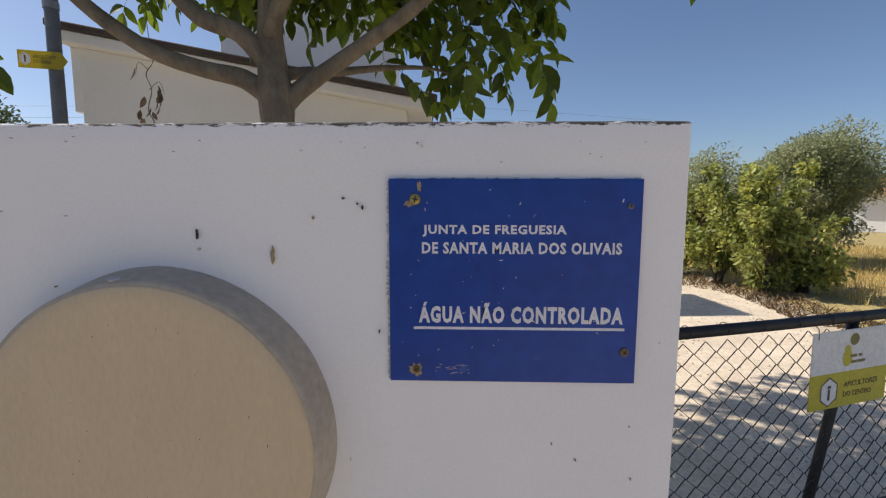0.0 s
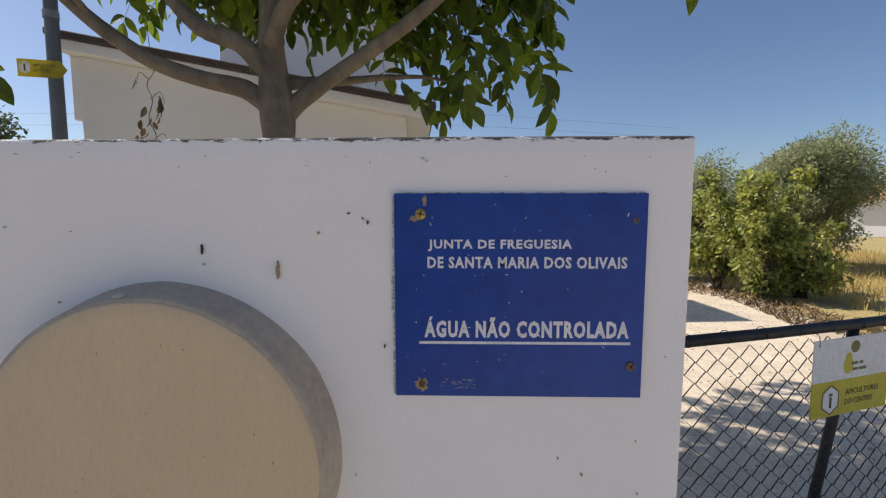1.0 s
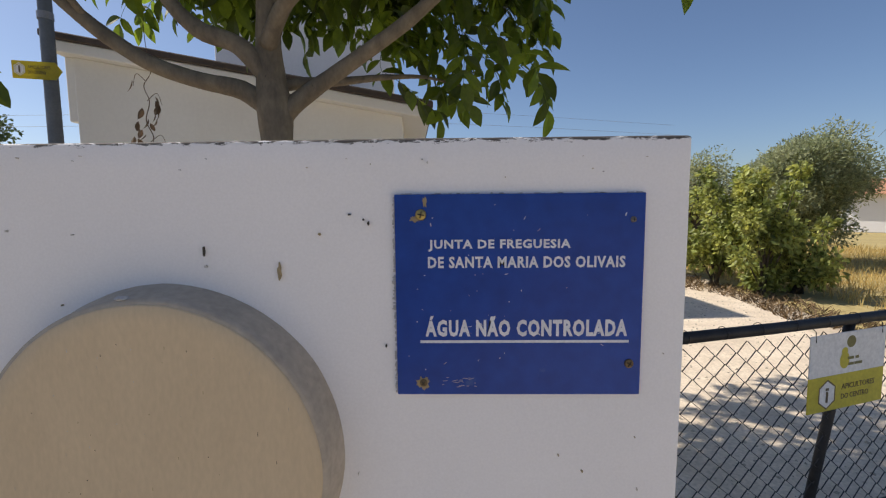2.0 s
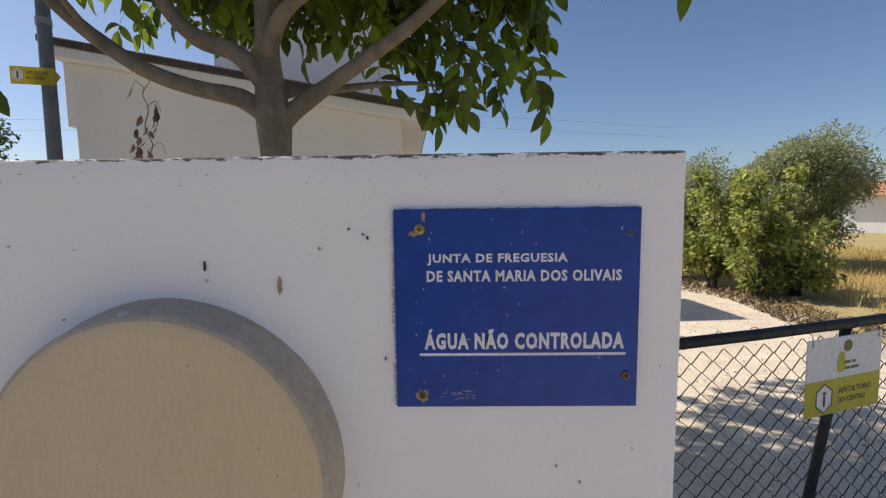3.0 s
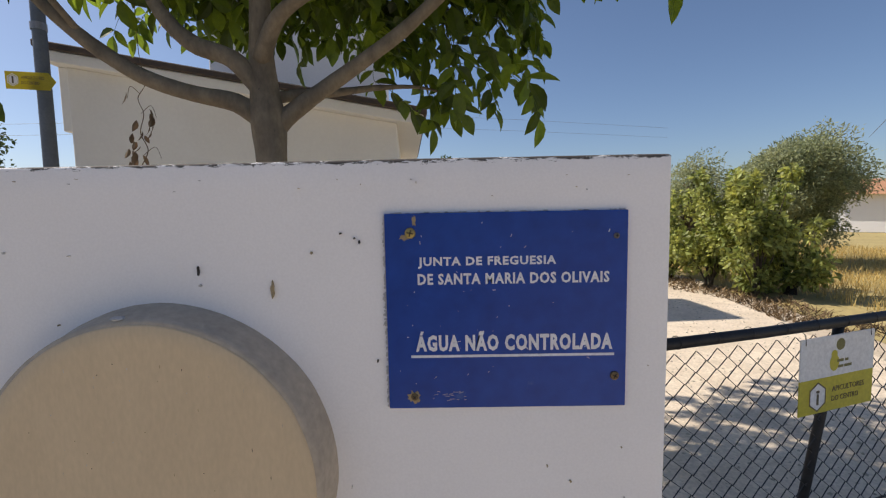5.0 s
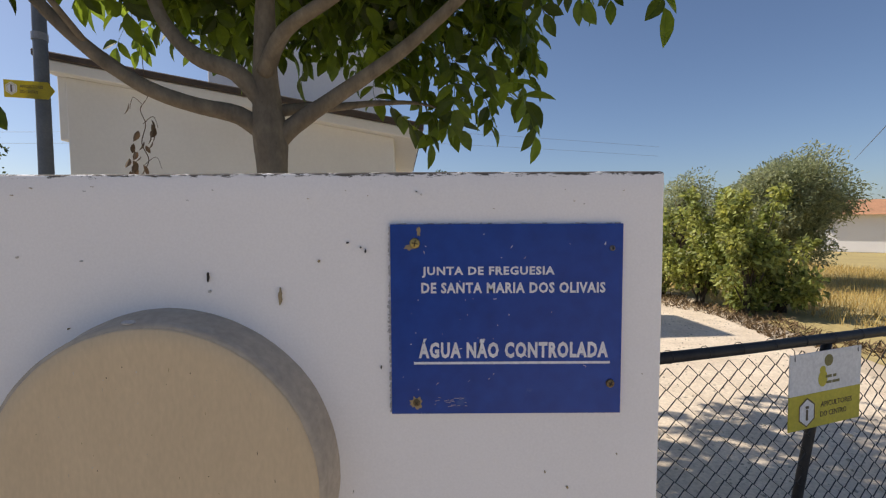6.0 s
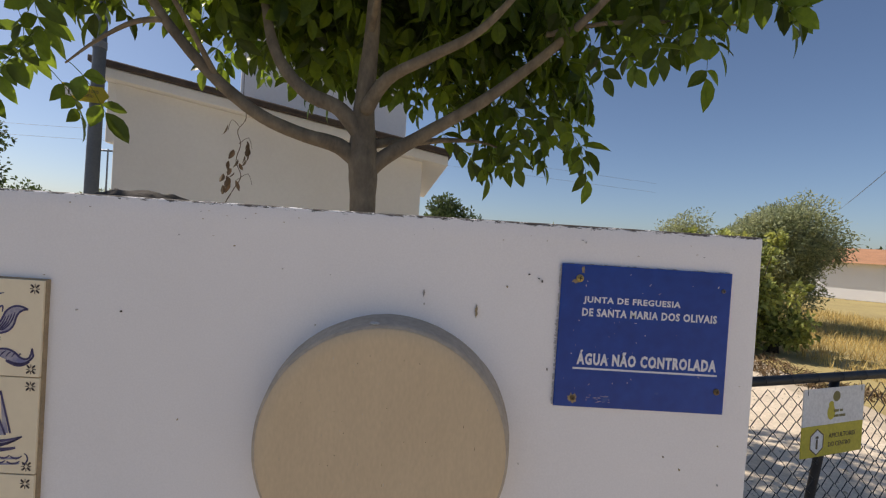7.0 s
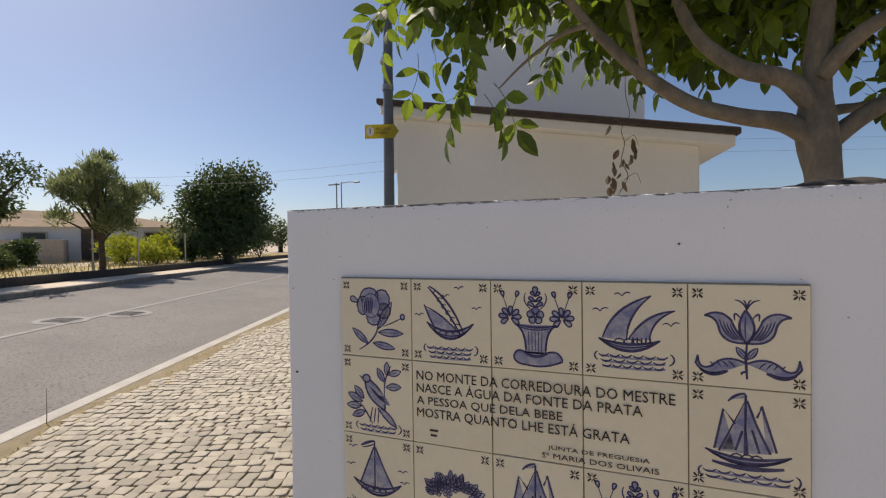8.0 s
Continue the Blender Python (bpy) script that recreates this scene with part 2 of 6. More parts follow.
# ---------------------------------------------------------------- helpers
def link(name, bm, material, parent=None, smooth=False):
    me = bpy.data.meshes.new(name)
    bm.normal_update()
    bm.to_mesh(me)
    bm.free()
    me.materials.append(material)
    if smooth:
        for p in me.polygons:
            p.use_smooth = True
    ob = new(name, me)
    if parent is not None:
        ob.parent = parent
    return ob


def part(name, bm, material, parent, label="", smooth=False):
    ob = link(name, bm, material, parent, smooth)
    if label:
        ob["label"] = label
    return ob


def empty(name, at=(0, 0, 0), rz=0.0):
    ob = new(name)
    ob.matrix_basis = pose(*at, 0, 0, rz)
    return ob


def box(x0, x1, y0, y1, z0, z1, bevel=0.0, seg=1, into=None):
    bm = into or bmesh.new()
    made = bmesh.ops.create_cube(bm, size=1.0)["verts"]
    for v in made:
        v.co = Vector(((x0 + x1) / 2 + v.co.x * (x1 - x0), (y0 + y1) / 2 + v.co.y * (y1 - y0), (z0 + z1) / 2 + v.co.z * (z1 - z0)))
    if bevel:
        es = list({e for v in made for e in v.link_edges})
        bmesh.ops.bevel(bm, geom=es, offset=bevel, segments=seg, affect="EDGES", profile=0.6)
    return bm


def smooth_line(pts, n=6):
    """Catmull-Rom through points given as (x, y, z, r)."""
    out = []
    for i in range(len(pts) - 1):
        p0, p1, p2, p3 = (np.array(pts[max(0, min(len(pts) - 1, k))], float) for k in (i - 1, i, i + 1, i + 2))
        for j in range(n):
            t = j / n
            out.append(0.5 * (2 * p1 + (p2 - p0) * t + (2 * p0 - 5 * p1 + 4 * p2 - p3) * t * t + (3 * p1 - p0 - 3 * p2 + p3) * t ** 3))
    out.append(np.array(pts[-1], float))
    return out


def tube(bm, line, sides=8, rough=0.0, cap=True):
    """A tube along (x, y, z, r) points."""
    rings = []
    up = Vector((0.31, 0.17, 0.93)).normalized()
    for i, q in enumerate(line):
        a, b = line[max(0, i - 1)], line[min(len(line) - 1, i + 1)]
        d = Vector(b[:3]) - Vector(a[:3])
        if d.length < 1e-7:
            d = Vector((0, 0, 1))
        d.normalize()
        ref = up if abs(d.dot(up)) < 0.95 else Vector((1, 0, 0))
        e1 = d.cross(ref).normalized()
        e2 = d.cross(e1)
        c = Vector(q[:3])
        ring = []
        for k in range(sides):
            ang = 2 * math.pi * k / sides
            r = q[3] * (1 + rough * noise.noise(Vector((c.x * 9 + math.cos(ang), c.y * 9 + math.sin(ang), c.z * 9))))
            ring.append(bm.verts.new(c + (e1 * math.cos(ang) + e2 * math.sin(ang)) * r))
        rings.append(ring)
    for r0, r1 in zip(rings, rings[1:]):
        for k in range(sides):
            bm.faces.new((r0[k], r0[(k + 1) % sides], r1[(k + 1) % sides], r1[k]))
    if cap:
        bm.faces.new(rings[0][::-1])
        bm.faces.new(rings[-1])
    return bm


def text_mesh(name, body, width, height, material, parent, at, stand="xz", extrude=0.0006, offset=0.0, shear=0.0, label="", spacing=1.0):
    """Words in the built-in font, fitted to width x height, standing in the xz plane and facing -y."""
    cu = bpy.data.curves.new(name, "FONT")
    cu.body, cu.extrude, cu.offset, cu.shear, cu.resolution_u = body, 0.01, offset, shear, 2
    cu.space_character = spacing
    tmp = new(name + "_tmp", cu)
    bpy.context.view_layer.update()
    me = bpy.data.meshes.new_from_object(tmp.evaluated_get(bpy.context.evaluated_depsgraph_get()))
    bpy.data.objects.remove(tmp)
    co = np.empty(len(me.vertices) * 3)
    me.vertices.foreach_get("co", co)
    co = co.reshape(-1, 3)
    lo, hi = co.min(0), co.max(0)
    x = (co[:, 0] - lo[0]) / (hi[0] - lo[0]) * width
    cap_h = 0.73 if any(c in body for c in "ÁÃÉ") else (hi[1] - min(lo[1], 0))
    z = co[:, 1] / cap_h * height
    y = -(co[:, 2] - lo[2]) / (hi[2] - lo[2]) * extrude
    co = np.stack([x + at[0], y + at[1], z + at[2]], 1)
    me.vertices.foreach_set("co", co.ravel())
    me.flip_normals()
    me.materials.clear()
    me.materials.append(material)
    ob = new(name, me)
    ob.parent = parent
    if label:
        ob["label"] = label
    return ob


# road frame: u grows across the road away from the wall, s along it
ROAD_P, ROAD_D = Vector((-5.78, 0.96)), Vector((-0.36, 0.933)).normalized()
ROAD_N = Vector((-ROAD_D.y, ROAD_D.x))


def us(u, s, z=0.0):
    q = ROAD_P + ROAD_N * u + ROAD_D * s
    return Vector((q.x, q.y, z))


def road_h(u):
    return max(0.0, min(0.36, 0.06 * u))


def strip(u0, u1, s0, s1, lift, nu=1, ns=40, thick=0.0):
    """A sheet between two road coordinates, lying lift above the road's cross fall."""
    bm = bmesh.new()
    grid = [[bm.verts.new(us(u0 + (u1 - u0) * i / nu, s0 + (s1 - s0) * j / ns, road_h(u0 + (u1 - u0) * i / nu) + lift)) for j in range(ns + 1)] for i in range(nu + 1)]
    for i in range(nu):
        for j in range(ns):
            bm.faces.new((grid[i][j], grid[i][j + 1], grid[i + 1][j + 1], grid[i + 1][j]))
    bmesh.ops.recalc_face_normals(bm, faces=bm.faces)
    if sum(f.normal.z for f in bm.faces) < 0:
        bmesh.ops.reverse_faces(bm, faces=bm.faces)
    return bm


# ---------------------------------------------------------------- ground, road, pavements
bm = bmesh.new()
prof = [(-700, 0), (-60, 0), (-12, 0), (-3, 0), (0, -0.01), (6.0, 0.35), (7.7, 0.36), (7.9, 0.62), (14, 0.68), (40, 0.7), (120, 0.7), (900, 0.7)]
ss = [-900, -200, -60, -25, -8, 0, 8, 16, 24, 40, 80, 200, 900]
grid = [[bm.verts.new(us(u, s, z)) for s in ss] for u, z in prof]
for a, b in zip(grid, grid[1:]):
    for k in range(len(ss) - 1):
        bm.faces.new((a[k], b[k], b[k + 1], a[k + 1]))
bmesh.ops.recalc_face_normals(bm, faces=bm.faces)
if sum(f.normal.z for f in bm.faces) < 0:
    bmesh.ops.reverse_faces(bm, faces=bm.faces)
ground = tagged(link("ground", bm, M_EARTH), "pale dusty dry earth ground around the fountain wall", "ground", kind="structure")
road = tagged(link("road", strip(0.06, 6.0, -60, 120, 0.006, 6, 60), M_ASPH), "sun-bleached grey asphalt road with faint centre line", "road", kind="structure")
part("edge_line", strip(-0.03, 0.12, -60, 120, 0.012, 1, 60), M_LINE, road, "worn pale painted edge line")
part("centre_line", strip(2.95, 3.07, -60, 120, 0.012, 1, 60), M_FAINT, road, "faded centre line")


def rounded_block(x0, x1, y0, y1, z0, z1, r, nx, ny, nz, wobble=0.0, freq=3.0):
    """A masonry block with rounded, slightly uneven faces."""
    def cuts(a, b, n):
        e = [a, a + 0.3 * r, a + r]
        return e + [a + r + (b - a - 2 * r) * i / n for i in range(1, n)] + [b - r, b - 0.3 * r, b]
    xs, ys, zs = cuts(x0, x1, nx), cuts(y0, y1, ny), cuts(z0, z1, nz)
    bm = bmesh.new()
    keep = {}

    def vert(p):
        k = tuple(round(c, 5) for c in p)
        if k not in keep:
            p = Vector(p)
            q = Vector((min(max(p.x, x0 + r), x1 - r), min(max(p.y, y0 + r), y1 - r), min(max(p.z, z0 + r), z1 - r)))
            d = p - q
            if d.length > 1e-9:
                p = q + d.normalized() * r
            if wobble:
                w = noise.noise_vector(p * freq) * wobble + noise.noise_vector(p * freq * 6) * wobble * 0.25
                p = p + w
            keep[k] = bm.verts.new(p)
        return keep[k]
    for A, B, f in ((xs, zs, lambda a, b: (a, y0, b)), (xs, zs, lambda a, b: (a, y1, b)), (ys, zs, lambda a, b: (x0, a, b)), (ys, zs, lambda a, b: (x1, a, b)), (xs, ys, lambda a, b: (a, b, z0)), (xs, ys, lambda a, b: (a, b, z1))):
        for i in range(len(A) - 1):
            for j in range(len(B) - 1):
                try:
                    bm.faces.new([vert(f(A[i + di], B[j + dj])) for di, dj in ((0, 0), (1, 0), (1, 1), (0, 1))])
                except ValueError:
                    pass
    bmesh.ops.recalc_face_normals(bm, faces=bm.faces)
    return bm


# ---------------------------------------------------------------- fountain wall
WX0, WX1 = -2.2662, 0.3993
wall = tagged(link("fountain_wall", rounded_block(WX0, WX1, 0.0, 0.24, -0.05, WALL_TOP, 0.005, 90, 4, 50, 0.0026), M_WALL, smooth=True), "low white-painted masonry fountain wall with lichen along its top", "wall", kind="structure")
part("plinth", rounded_block(WX1 - 0.05, WX1 + 0.016, -0.02, 0.26, -0.05, 0.84, 0.02, 2, 4, 14, 0.004, 6), M_WALL, wall, smooth=True)
# chips and scuffs in the paint
for k, (cx, cz, w, h, m) in enumerate([(-0.316, 1.415, 0.0015, 0.010, M_DARKCONC), (-0.196, 1.381, 0.004, 0.018, M_STAIN), (-0.082, 1.470, 0.0030, 0.0022, M_DARKCONC), (-0.052, 1.456, 0.002, 0.004, M_DARKCONC), (-0.060, 1.462, 0.0022, 0.002, M_DARKCONC), (-0.028, 1.26, 0.0016, 0.0035, M_DARKCONC), (-0.314, 1.390, 0.003, 0.003, M_MORTAR), (-0.98, 1.333, 0.003, 0.003, M_DARKCONC), (0.29, 1.05, 0.004, 0.003, M_STAIN), (-0.13, 1.44, 0.003, 0.003, M_STAIN), (-2.24, 1.13, 0.004, 0.004, M_DARKCONC), (-1.30, 1.47, 0.003, 0.003, M_DARKCONC)] + [(random.Random(900 + i).uniform(-2.25, 0.42), random.Random(950 + i).uniform(0.95, 1.55), random.Random(970 + i).uniform(0.0008, 0.0022), random.Random(990 + i).uniform(0.0008, 0.003), (M_STAIN, M_CONC, M_MORTAR)[i % 3]) for i in range(30)] + [(random.Random(1200 + i).uniform(-2.2, 0.40), 1.566 - 0.075 * random.Random(1300 + i).random() ** 2, random.Random(1400 + i).uniform(0.0006, 0.0024), random.Random(1500 + i).uniform(0.0005, 0.0015), (M_CONC, M_DARKCONC, M_STAIN)[i % 3]) for i in range(46)]):
    cx, cz = (-0.0205 + 0.937 * cx, 1.2003 + 0.945 * (cz - 1.189)) if cx > -1 else (cx, cz)
    w, h = w * 0.8, h * 0.9
    bm = bmesh.new()
    rnd = random.Random(k)
    ring = [bm.verts.new((cx + math.cos(a) * w * rnd.uniform(0.4, 1.0), -0.0042, cz + math.sin(a) * h * rnd.uniform(0.5, 1.0))) for a in [i * math.pi / 6 for i in range(12)]]
    back = [bm.verts.new((v.co.x, 0.004, v.co.z)) for v in ring]
    bm.faces.new(ring)
    for i in range(12):
        bm.faces.new((ring[i], back[i], back[(i + 1) % 12], ring[(i + 1) % 12]))
    bmesh.ops.recalc_face_normals(bm, faces=bm.faces)
    part("paint_chip", bm, m, wall)

# mortar lump on the top
bm = bmesh.new()
bmesh.ops.create_icosphere(bm, subdivisions=4, radius=1.0)
for v in bm.verts:
    q = v.co.copy()
    v.co = Vector((-0.995 + q.x * 0.115, 0.13 + q.y * 0.08, WALL_TOP - 0.012 + max(q.z, -0.4) * 0.032)) + noise.noise_vector(q * 3.1) * 0.012 + noise.noise_vector(q * 11) * 0.003
tagged(link("mortar_lump", bm, M_DARKCONC, smooth=True), "dark weathered lump of mortar on the wall top", "mortar")

# round stone
DX, DZ, DR = -0.381, 1.0975, 0.2535
disc = tagged(empty("stone_disc", (DX, 0, DZ)), "round beige-painted stone disc with bare concrete rim on the white wall", "stone disc")


def lathe(profile, n, wob=0.0):
    """Profile of (radius, depth towards -y), turned about y."""
    bm = bmesh.new()
    rings = [[bm.verts.new((r * math.cos(2 * math.pi * k / n), -d, r * math.sin(2 * math.pi * k / n))) if r > 1e-6 else None for k in range(n)] for r, d in profile]
    for ra, rb in zip(rings, rings[1:]):
        for k in range(n):
            bm.faces.new((ra[k], ra[(k + 1) % n], rb[(k + 1) % n], rb[k]))
    if profile[-1][0] > 0:
        bm.faces.new(rings[-1])
    if wob:
        for v in bm.verts:
            v.co += noise.noise_vector(v.co * 9) * wob + noise.noise_vector(v.co * 45) * wob * 0.4
    bmesh.ops.recalc_face_normals(bm, faces=bm.faces)
    return bm


part("rim", lathe([(DR + 0.013, -0.004), (DR + 0.009, 0.014), (DR + 0.004, 0.034), (DR + 0.002, 0.050), (DR + 0.0005, 0.0565), (DR - 0.004, 0.0585), (DR - 0.012, 0.059)], 128, 0.0018), M_CONC, disc, "bare grey concrete rim", smooth=True)
part("face", lathe([(DR - 0.0055, 0.050), (DR - 0.0055, 0.0595), (DR - 0.008, 0.0612), (DR - 0.03, 0.0614), (DR * 0.6, 0.0616), (DR * 0.3, 0.0618), (0.01, 0.062)], 128, 0.0010), M_DISC, disc, "chalky beige painted face", smooth=True)
# small pale lump whose colour stands in for sunlight catching the rim
bm = bmesh.new()
bmesh.ops.create_icosphere(bm, subdivisions=3, radius=1.0)
for v in bm.verts:
    q = v.co.copy()
    v.co = Vector((-0.028 + q.x * 0.010, -0.051 + q.y * 0.0075, DR + 0.0012 + q.z * 0.0026)) + noise.noise_vector(q * 2.3) * 0.0025
part("sunlit_patch", bm, M_MORTAR, disc, "small pale lump on the rim, coloured as a sunlit spot", smooth=True)

for k in range(60):
    rnd = random.Random(700 + k)
    a, rr = rnd.uniform(0, 2 * math.pi), (DR - 0.02) * math.sqrt(rnd.random())
    bm = bmesh.new()
    w, h = rnd.choice(((0.0007, 0.0007), (0.0011, 0.0010), (0.0006, 0.0032), (0.0008, 0.0016)))
    ring = [bm.verts.new((rr * math.cos(a) + w * math.cos(t) * rnd.uniform(0.6, 1.1), -0.0634, rr * math.sin(a) + h * math.sin(t) * rnd.uniform(0.6, 1.1))) for t in [i * math.pi / 4 for i in range(8)]]
    f = bm.faces.new(ring)
    f.normal_update()
    if f.normal.y > 0:
        f.normal_flip()
    part("pit", bm, (M_CONC, M_STAIN, M_MORTAR, M_DARKCONC)[k % 4], disc)

# blue notice
SW, SH = 0.378, 0.306
sign = tagged(empty("notice_sign", (-0.030, -0.002, 1.1935)), "blue enamel notice sign with white lettering, screwed to the white wall", "sign")
sign.scale = (0.960, 1.0, 0.983)
part("plate", box(0, SW, -0.005, 0.0, 0, SH, 0.0012, 2), M_BLUE, sign, "scratched blue enamel plate")
text_mesh("lettering", "JUNTA DE FREGUESIA", 0.216, 0.0175, M_LETTER, sign, (0.051, -0.005, 0.226), offset=0.034, spacing=1.13)
text_mesh("lettering", "DE SANTA MARIA DOS OLIVAIS", 0.300, 0.0175, M_LETTER, sign, (0.050, -0.005, 0.197), offset=0.034, spacing=1.13)
text_mesh("lettering", "ÁGUA NÃO CONTROLADA", 0.311, 0.0240, M_LETTER, sign, (0.045, -0.005, 0.093), offset=0.045, spacing=1.18)
part("underline", box(0.037, 0.359, -0.0057, -0.005, 0.0815, 0.0855), M_LETTER, sign)


def screw(x, z, r, m, tilt):
    ob = part("screw", lathe([(r, 0.004), (r, 0.0065), (r * 0.85, 0.0082), (r * 0.4, 0.009), (r * 0.39, 0.0086), (0.0004, 0.0086)], 16), m, sign, "rusted cross-head screw")
    ob.matrix_basis = pose(x, 0, z, 0, tilt, 0)
    bm = box(-r * 0.62, r * 0.62, -0.0094, -0.0080, -r * 0.1, r * 0.1)
    box(-r * 0.1, r * 0.1, -0.0094, -0.0080, -r * 0.62, r * 0.62, into=bm)
    part("slot", bm, M_DARKCONC, ob)


screw(0.040, 0.276, 0.0085, M_BRASS, 12)
screw(0.360, 0.049, 0.0070, M_RUST, 30)
screw(0.041, 0.019, 0.0060, M_RUST, 50)
screw(0.360, 0.267, 0.0045, M_IRON, 5)


def blot(name, cx, cz, w, h, seed, material, parent, y=-0.0057, rough=0.5):
    rnd = random.Random(seed)
    bm = bmesh.new()
    n = 22
    ring = []
    for i in range(n):
        a = 2 * math.pi * i / n
        k = rnd.uniform(1 - rough, 1.0)
        ring.append(bm.verts.new((cx + math.cos(a) * w * k, y, cz + math.sin(a) * h * k)))
    mid = bm.verts.new((cx, y - 0.0002, cz))
    for a, b in zip(ring, ring[1:] + ring[:1]):
        f = bm.faces.new((a, b, mid))
        f.normal_update()
        if f.normal.y > 0:
            f.normal_flip()
    return part(name, bm, material, parent)


blot("rust_stain", 0.041, 0.019, 0.013, 0.013, 3, M_STAIN, sign)
blot("rust_stain", 0.046, 0.294, 0.004, 0.010, 5, M_STAIN, sign)
blot("rust_stain", 0.030, 0.270, 0.010, 0.006, 7, M_STAIN, sign)
def nick(x, z, w, h, tilt, material):
    ob = part("scratch", box(-w / 2, w / 2, -0.0056, -0.0048, -h / 2, h / 2), material, sign)
    ob.matrix_basis = pose(x, 0, z, 0, tilt, 0)


for k in range(46):
    rnd = random.Random(40 + k)
    w = rnd.choice((0.0008, 0.0012, 0.002, 0.005))
    nick(rnd.uniform(0.01, 0.37), rnd.uniform(0.008, 0.20) if k % 4 else rnd.uniform(0.2, 0.30), w, rnd.choice((0.0006, 0.0009, 0.0014)), rnd.uniform(-90, 90), M_LETTER if k % 3 else M_COBALT_WASH)
for k in range(16):
    rnd = random.Random(140 + k)
    nick(0.068 + rnd.random() * 0.055, 0.012 + rnd.random() * 0.016, rnd.uniform(0.002, 0.009), 0.0007, rnd.uniform(-14, 14), M_COBALT_WASH)
# mortar squeezed out along the plate's edge
bm = bmesh.new()
for k in range(170):
    rnd = random.Random(200 + k)
    z = rnd.uniform(0.0, SH)
    w = rnd.uniform(0.0008, 0.0042) * (1.6 if 0.13 < z < 0.19 else 1.0)
    box(-w, 0.0004, -0.002 * rnd.random() - 0.0005, 0.002, z, z + rnd.uniform(0.0012, 0.004), into=bm)
for k in range(34):
    rnd = random.Random(400 + k)
    x = rnd.uniform(0.0, SW)
    box(x, x + rnd.uniform(0.003, 0.01), -0.002, 0.002, SH - 0.0004, SH + rnd.uniform(0.0008, 0.0022), into=bm)
part("sealant", bm, M_MORTAR, sign, "crumbly grey sealant along the edge")["kind"] = "stuff"

# ---------------------------------------------------------------- tile panel
G = 0.2
TX, TZ = -2.087, 1.392
panel = tagged(empty("tile_panel", (TX, 0, TZ - 3 * G)), "hand-painted blue and cream tile panel with verse on white wall", "tile panel")
part("grout_bed", box(-0.0015, 5 * G + 0.0015, -0.0085, 0.004, -0.0015, 3 * G + 0.0015, 0.001), M_GROUT, panel, "brown grout bed")


def ribbon(bm, pts, w, y=-0.0005, taper=True):
    """A brush stroke through (x, z) points, lying just proud of the glaze."""
    pts = [Vector((p[0], p[1])) for p in pts]
    n = len(pts)
    L, R = [], []
    for i, p in enumerate(pts):
        d = pts[min(n - 1, i + 1)] - pts[max(0, i - 1)]
        if d.length < 1e-9:
            d = Vector((1, 0))
        d.normalize()
        k = 1.0 if not taper else 0.45 + 0.55 * math.sin(math.pi * min(max((i + 0.4) / (n - 0.2), 0), 1))
        o = Vector((-d.y, d.x)) * w * k * (0.5 if y < -0.004 else 0.8)
        L.append(bm.verts.new((p.x + o.x, y, p.y + o.y)))
        R.append(bm.verts.new((p.x - o.x, y, p.y - o.y)))
    for i in range(n - 1):
        f = bm.faces.new((L[i], L[i + 1], R[i + 1], R[i]))
        f.normal_update()
        if f.normal.y > 0:
            f.normal_flip()


def fill(bm, pts, y=-0.0003):
    f = bm.faces.new([bm.verts.new((p[0], y, p[1])) for p in pts])
    f.normal_update()
    if f.normal.y > 0:
        f.normal_flip()


def arc(cx, cz, rx, rz, a0, a1, n=10):
    return [(cx + rx * math.cos(radians(a0 + (a1 - a0) * i / n)), cz + rz * math.sin(radians(a0 + (a1 - a0) * i / n))) for i in range(n + 1)]


def bez(p0, p1, p2, n=10):
    return [tuple((1 - t) ** 2 * a + 2 * t * (1 - t) * b + t * t * c for a, b, c in zip(p0, p1, p2)) for t in [i / n for i in range(n + 1)]]


def petal(o, w, base, tip, wide, lw=0.010):
    """A leaf or petal: wash and two outlines."""
    b, t = Vector(base), Vector(tip)
    d = t - b
    nrm = Vector((-d.y, d.x)) * wide
    mid = b + d * 0.5
    l, r = bez(b, mid + nrm * 2, t), bez(b, mid - nrm * 2, t)
    fill(w, l + r[::-1][1:-1])
    ribbon(o, l, lw)
    ribbon(o, r, lw)
    ribbon(o, [tuple(b), tuple(b + d * 0.7)], lw * 0.6)


def water(o, w, z, x0=0.2, x1=0.8, rows=3):
    """Scalloped wavelets under a hull."""
    for k in range(rows):
        zz = z - 0.055 * k
        n = 6 - k % 2
        for i in range(n):
            a = x0 + 0.02 * k + (x1 - x0 - 0.04 * k) * i / n
            b = x0 + 0.02 * k + (x1 - x0 - 0.04 * k) * (i + 0.92) / n
            ribbon(o, bez((a, zz), ((a + b) / 2, zz - 0.05), (b, zz + 0.008), 6), 0.012)
        fill(w, bez((x0 + 0.03, zz - 0.005), (0.5, zz - 0.035), (x1 - 0.03, zz - 0.005), 8) + bez((x1 - 0.04, zz - 0.028), (0.5, zz - 0.06), (x0 + 0.04, zz - 0.028), 8))
    ribbon(o, arc(x1 - 0.01, z - 0.02, 0.06, 0.06, -80, 70, 6), 0.011)
    ribbon(o, arc(x0 + 0.01, z - 0.02, 0.05, 0.05, 110, 250, 6), 0.011)


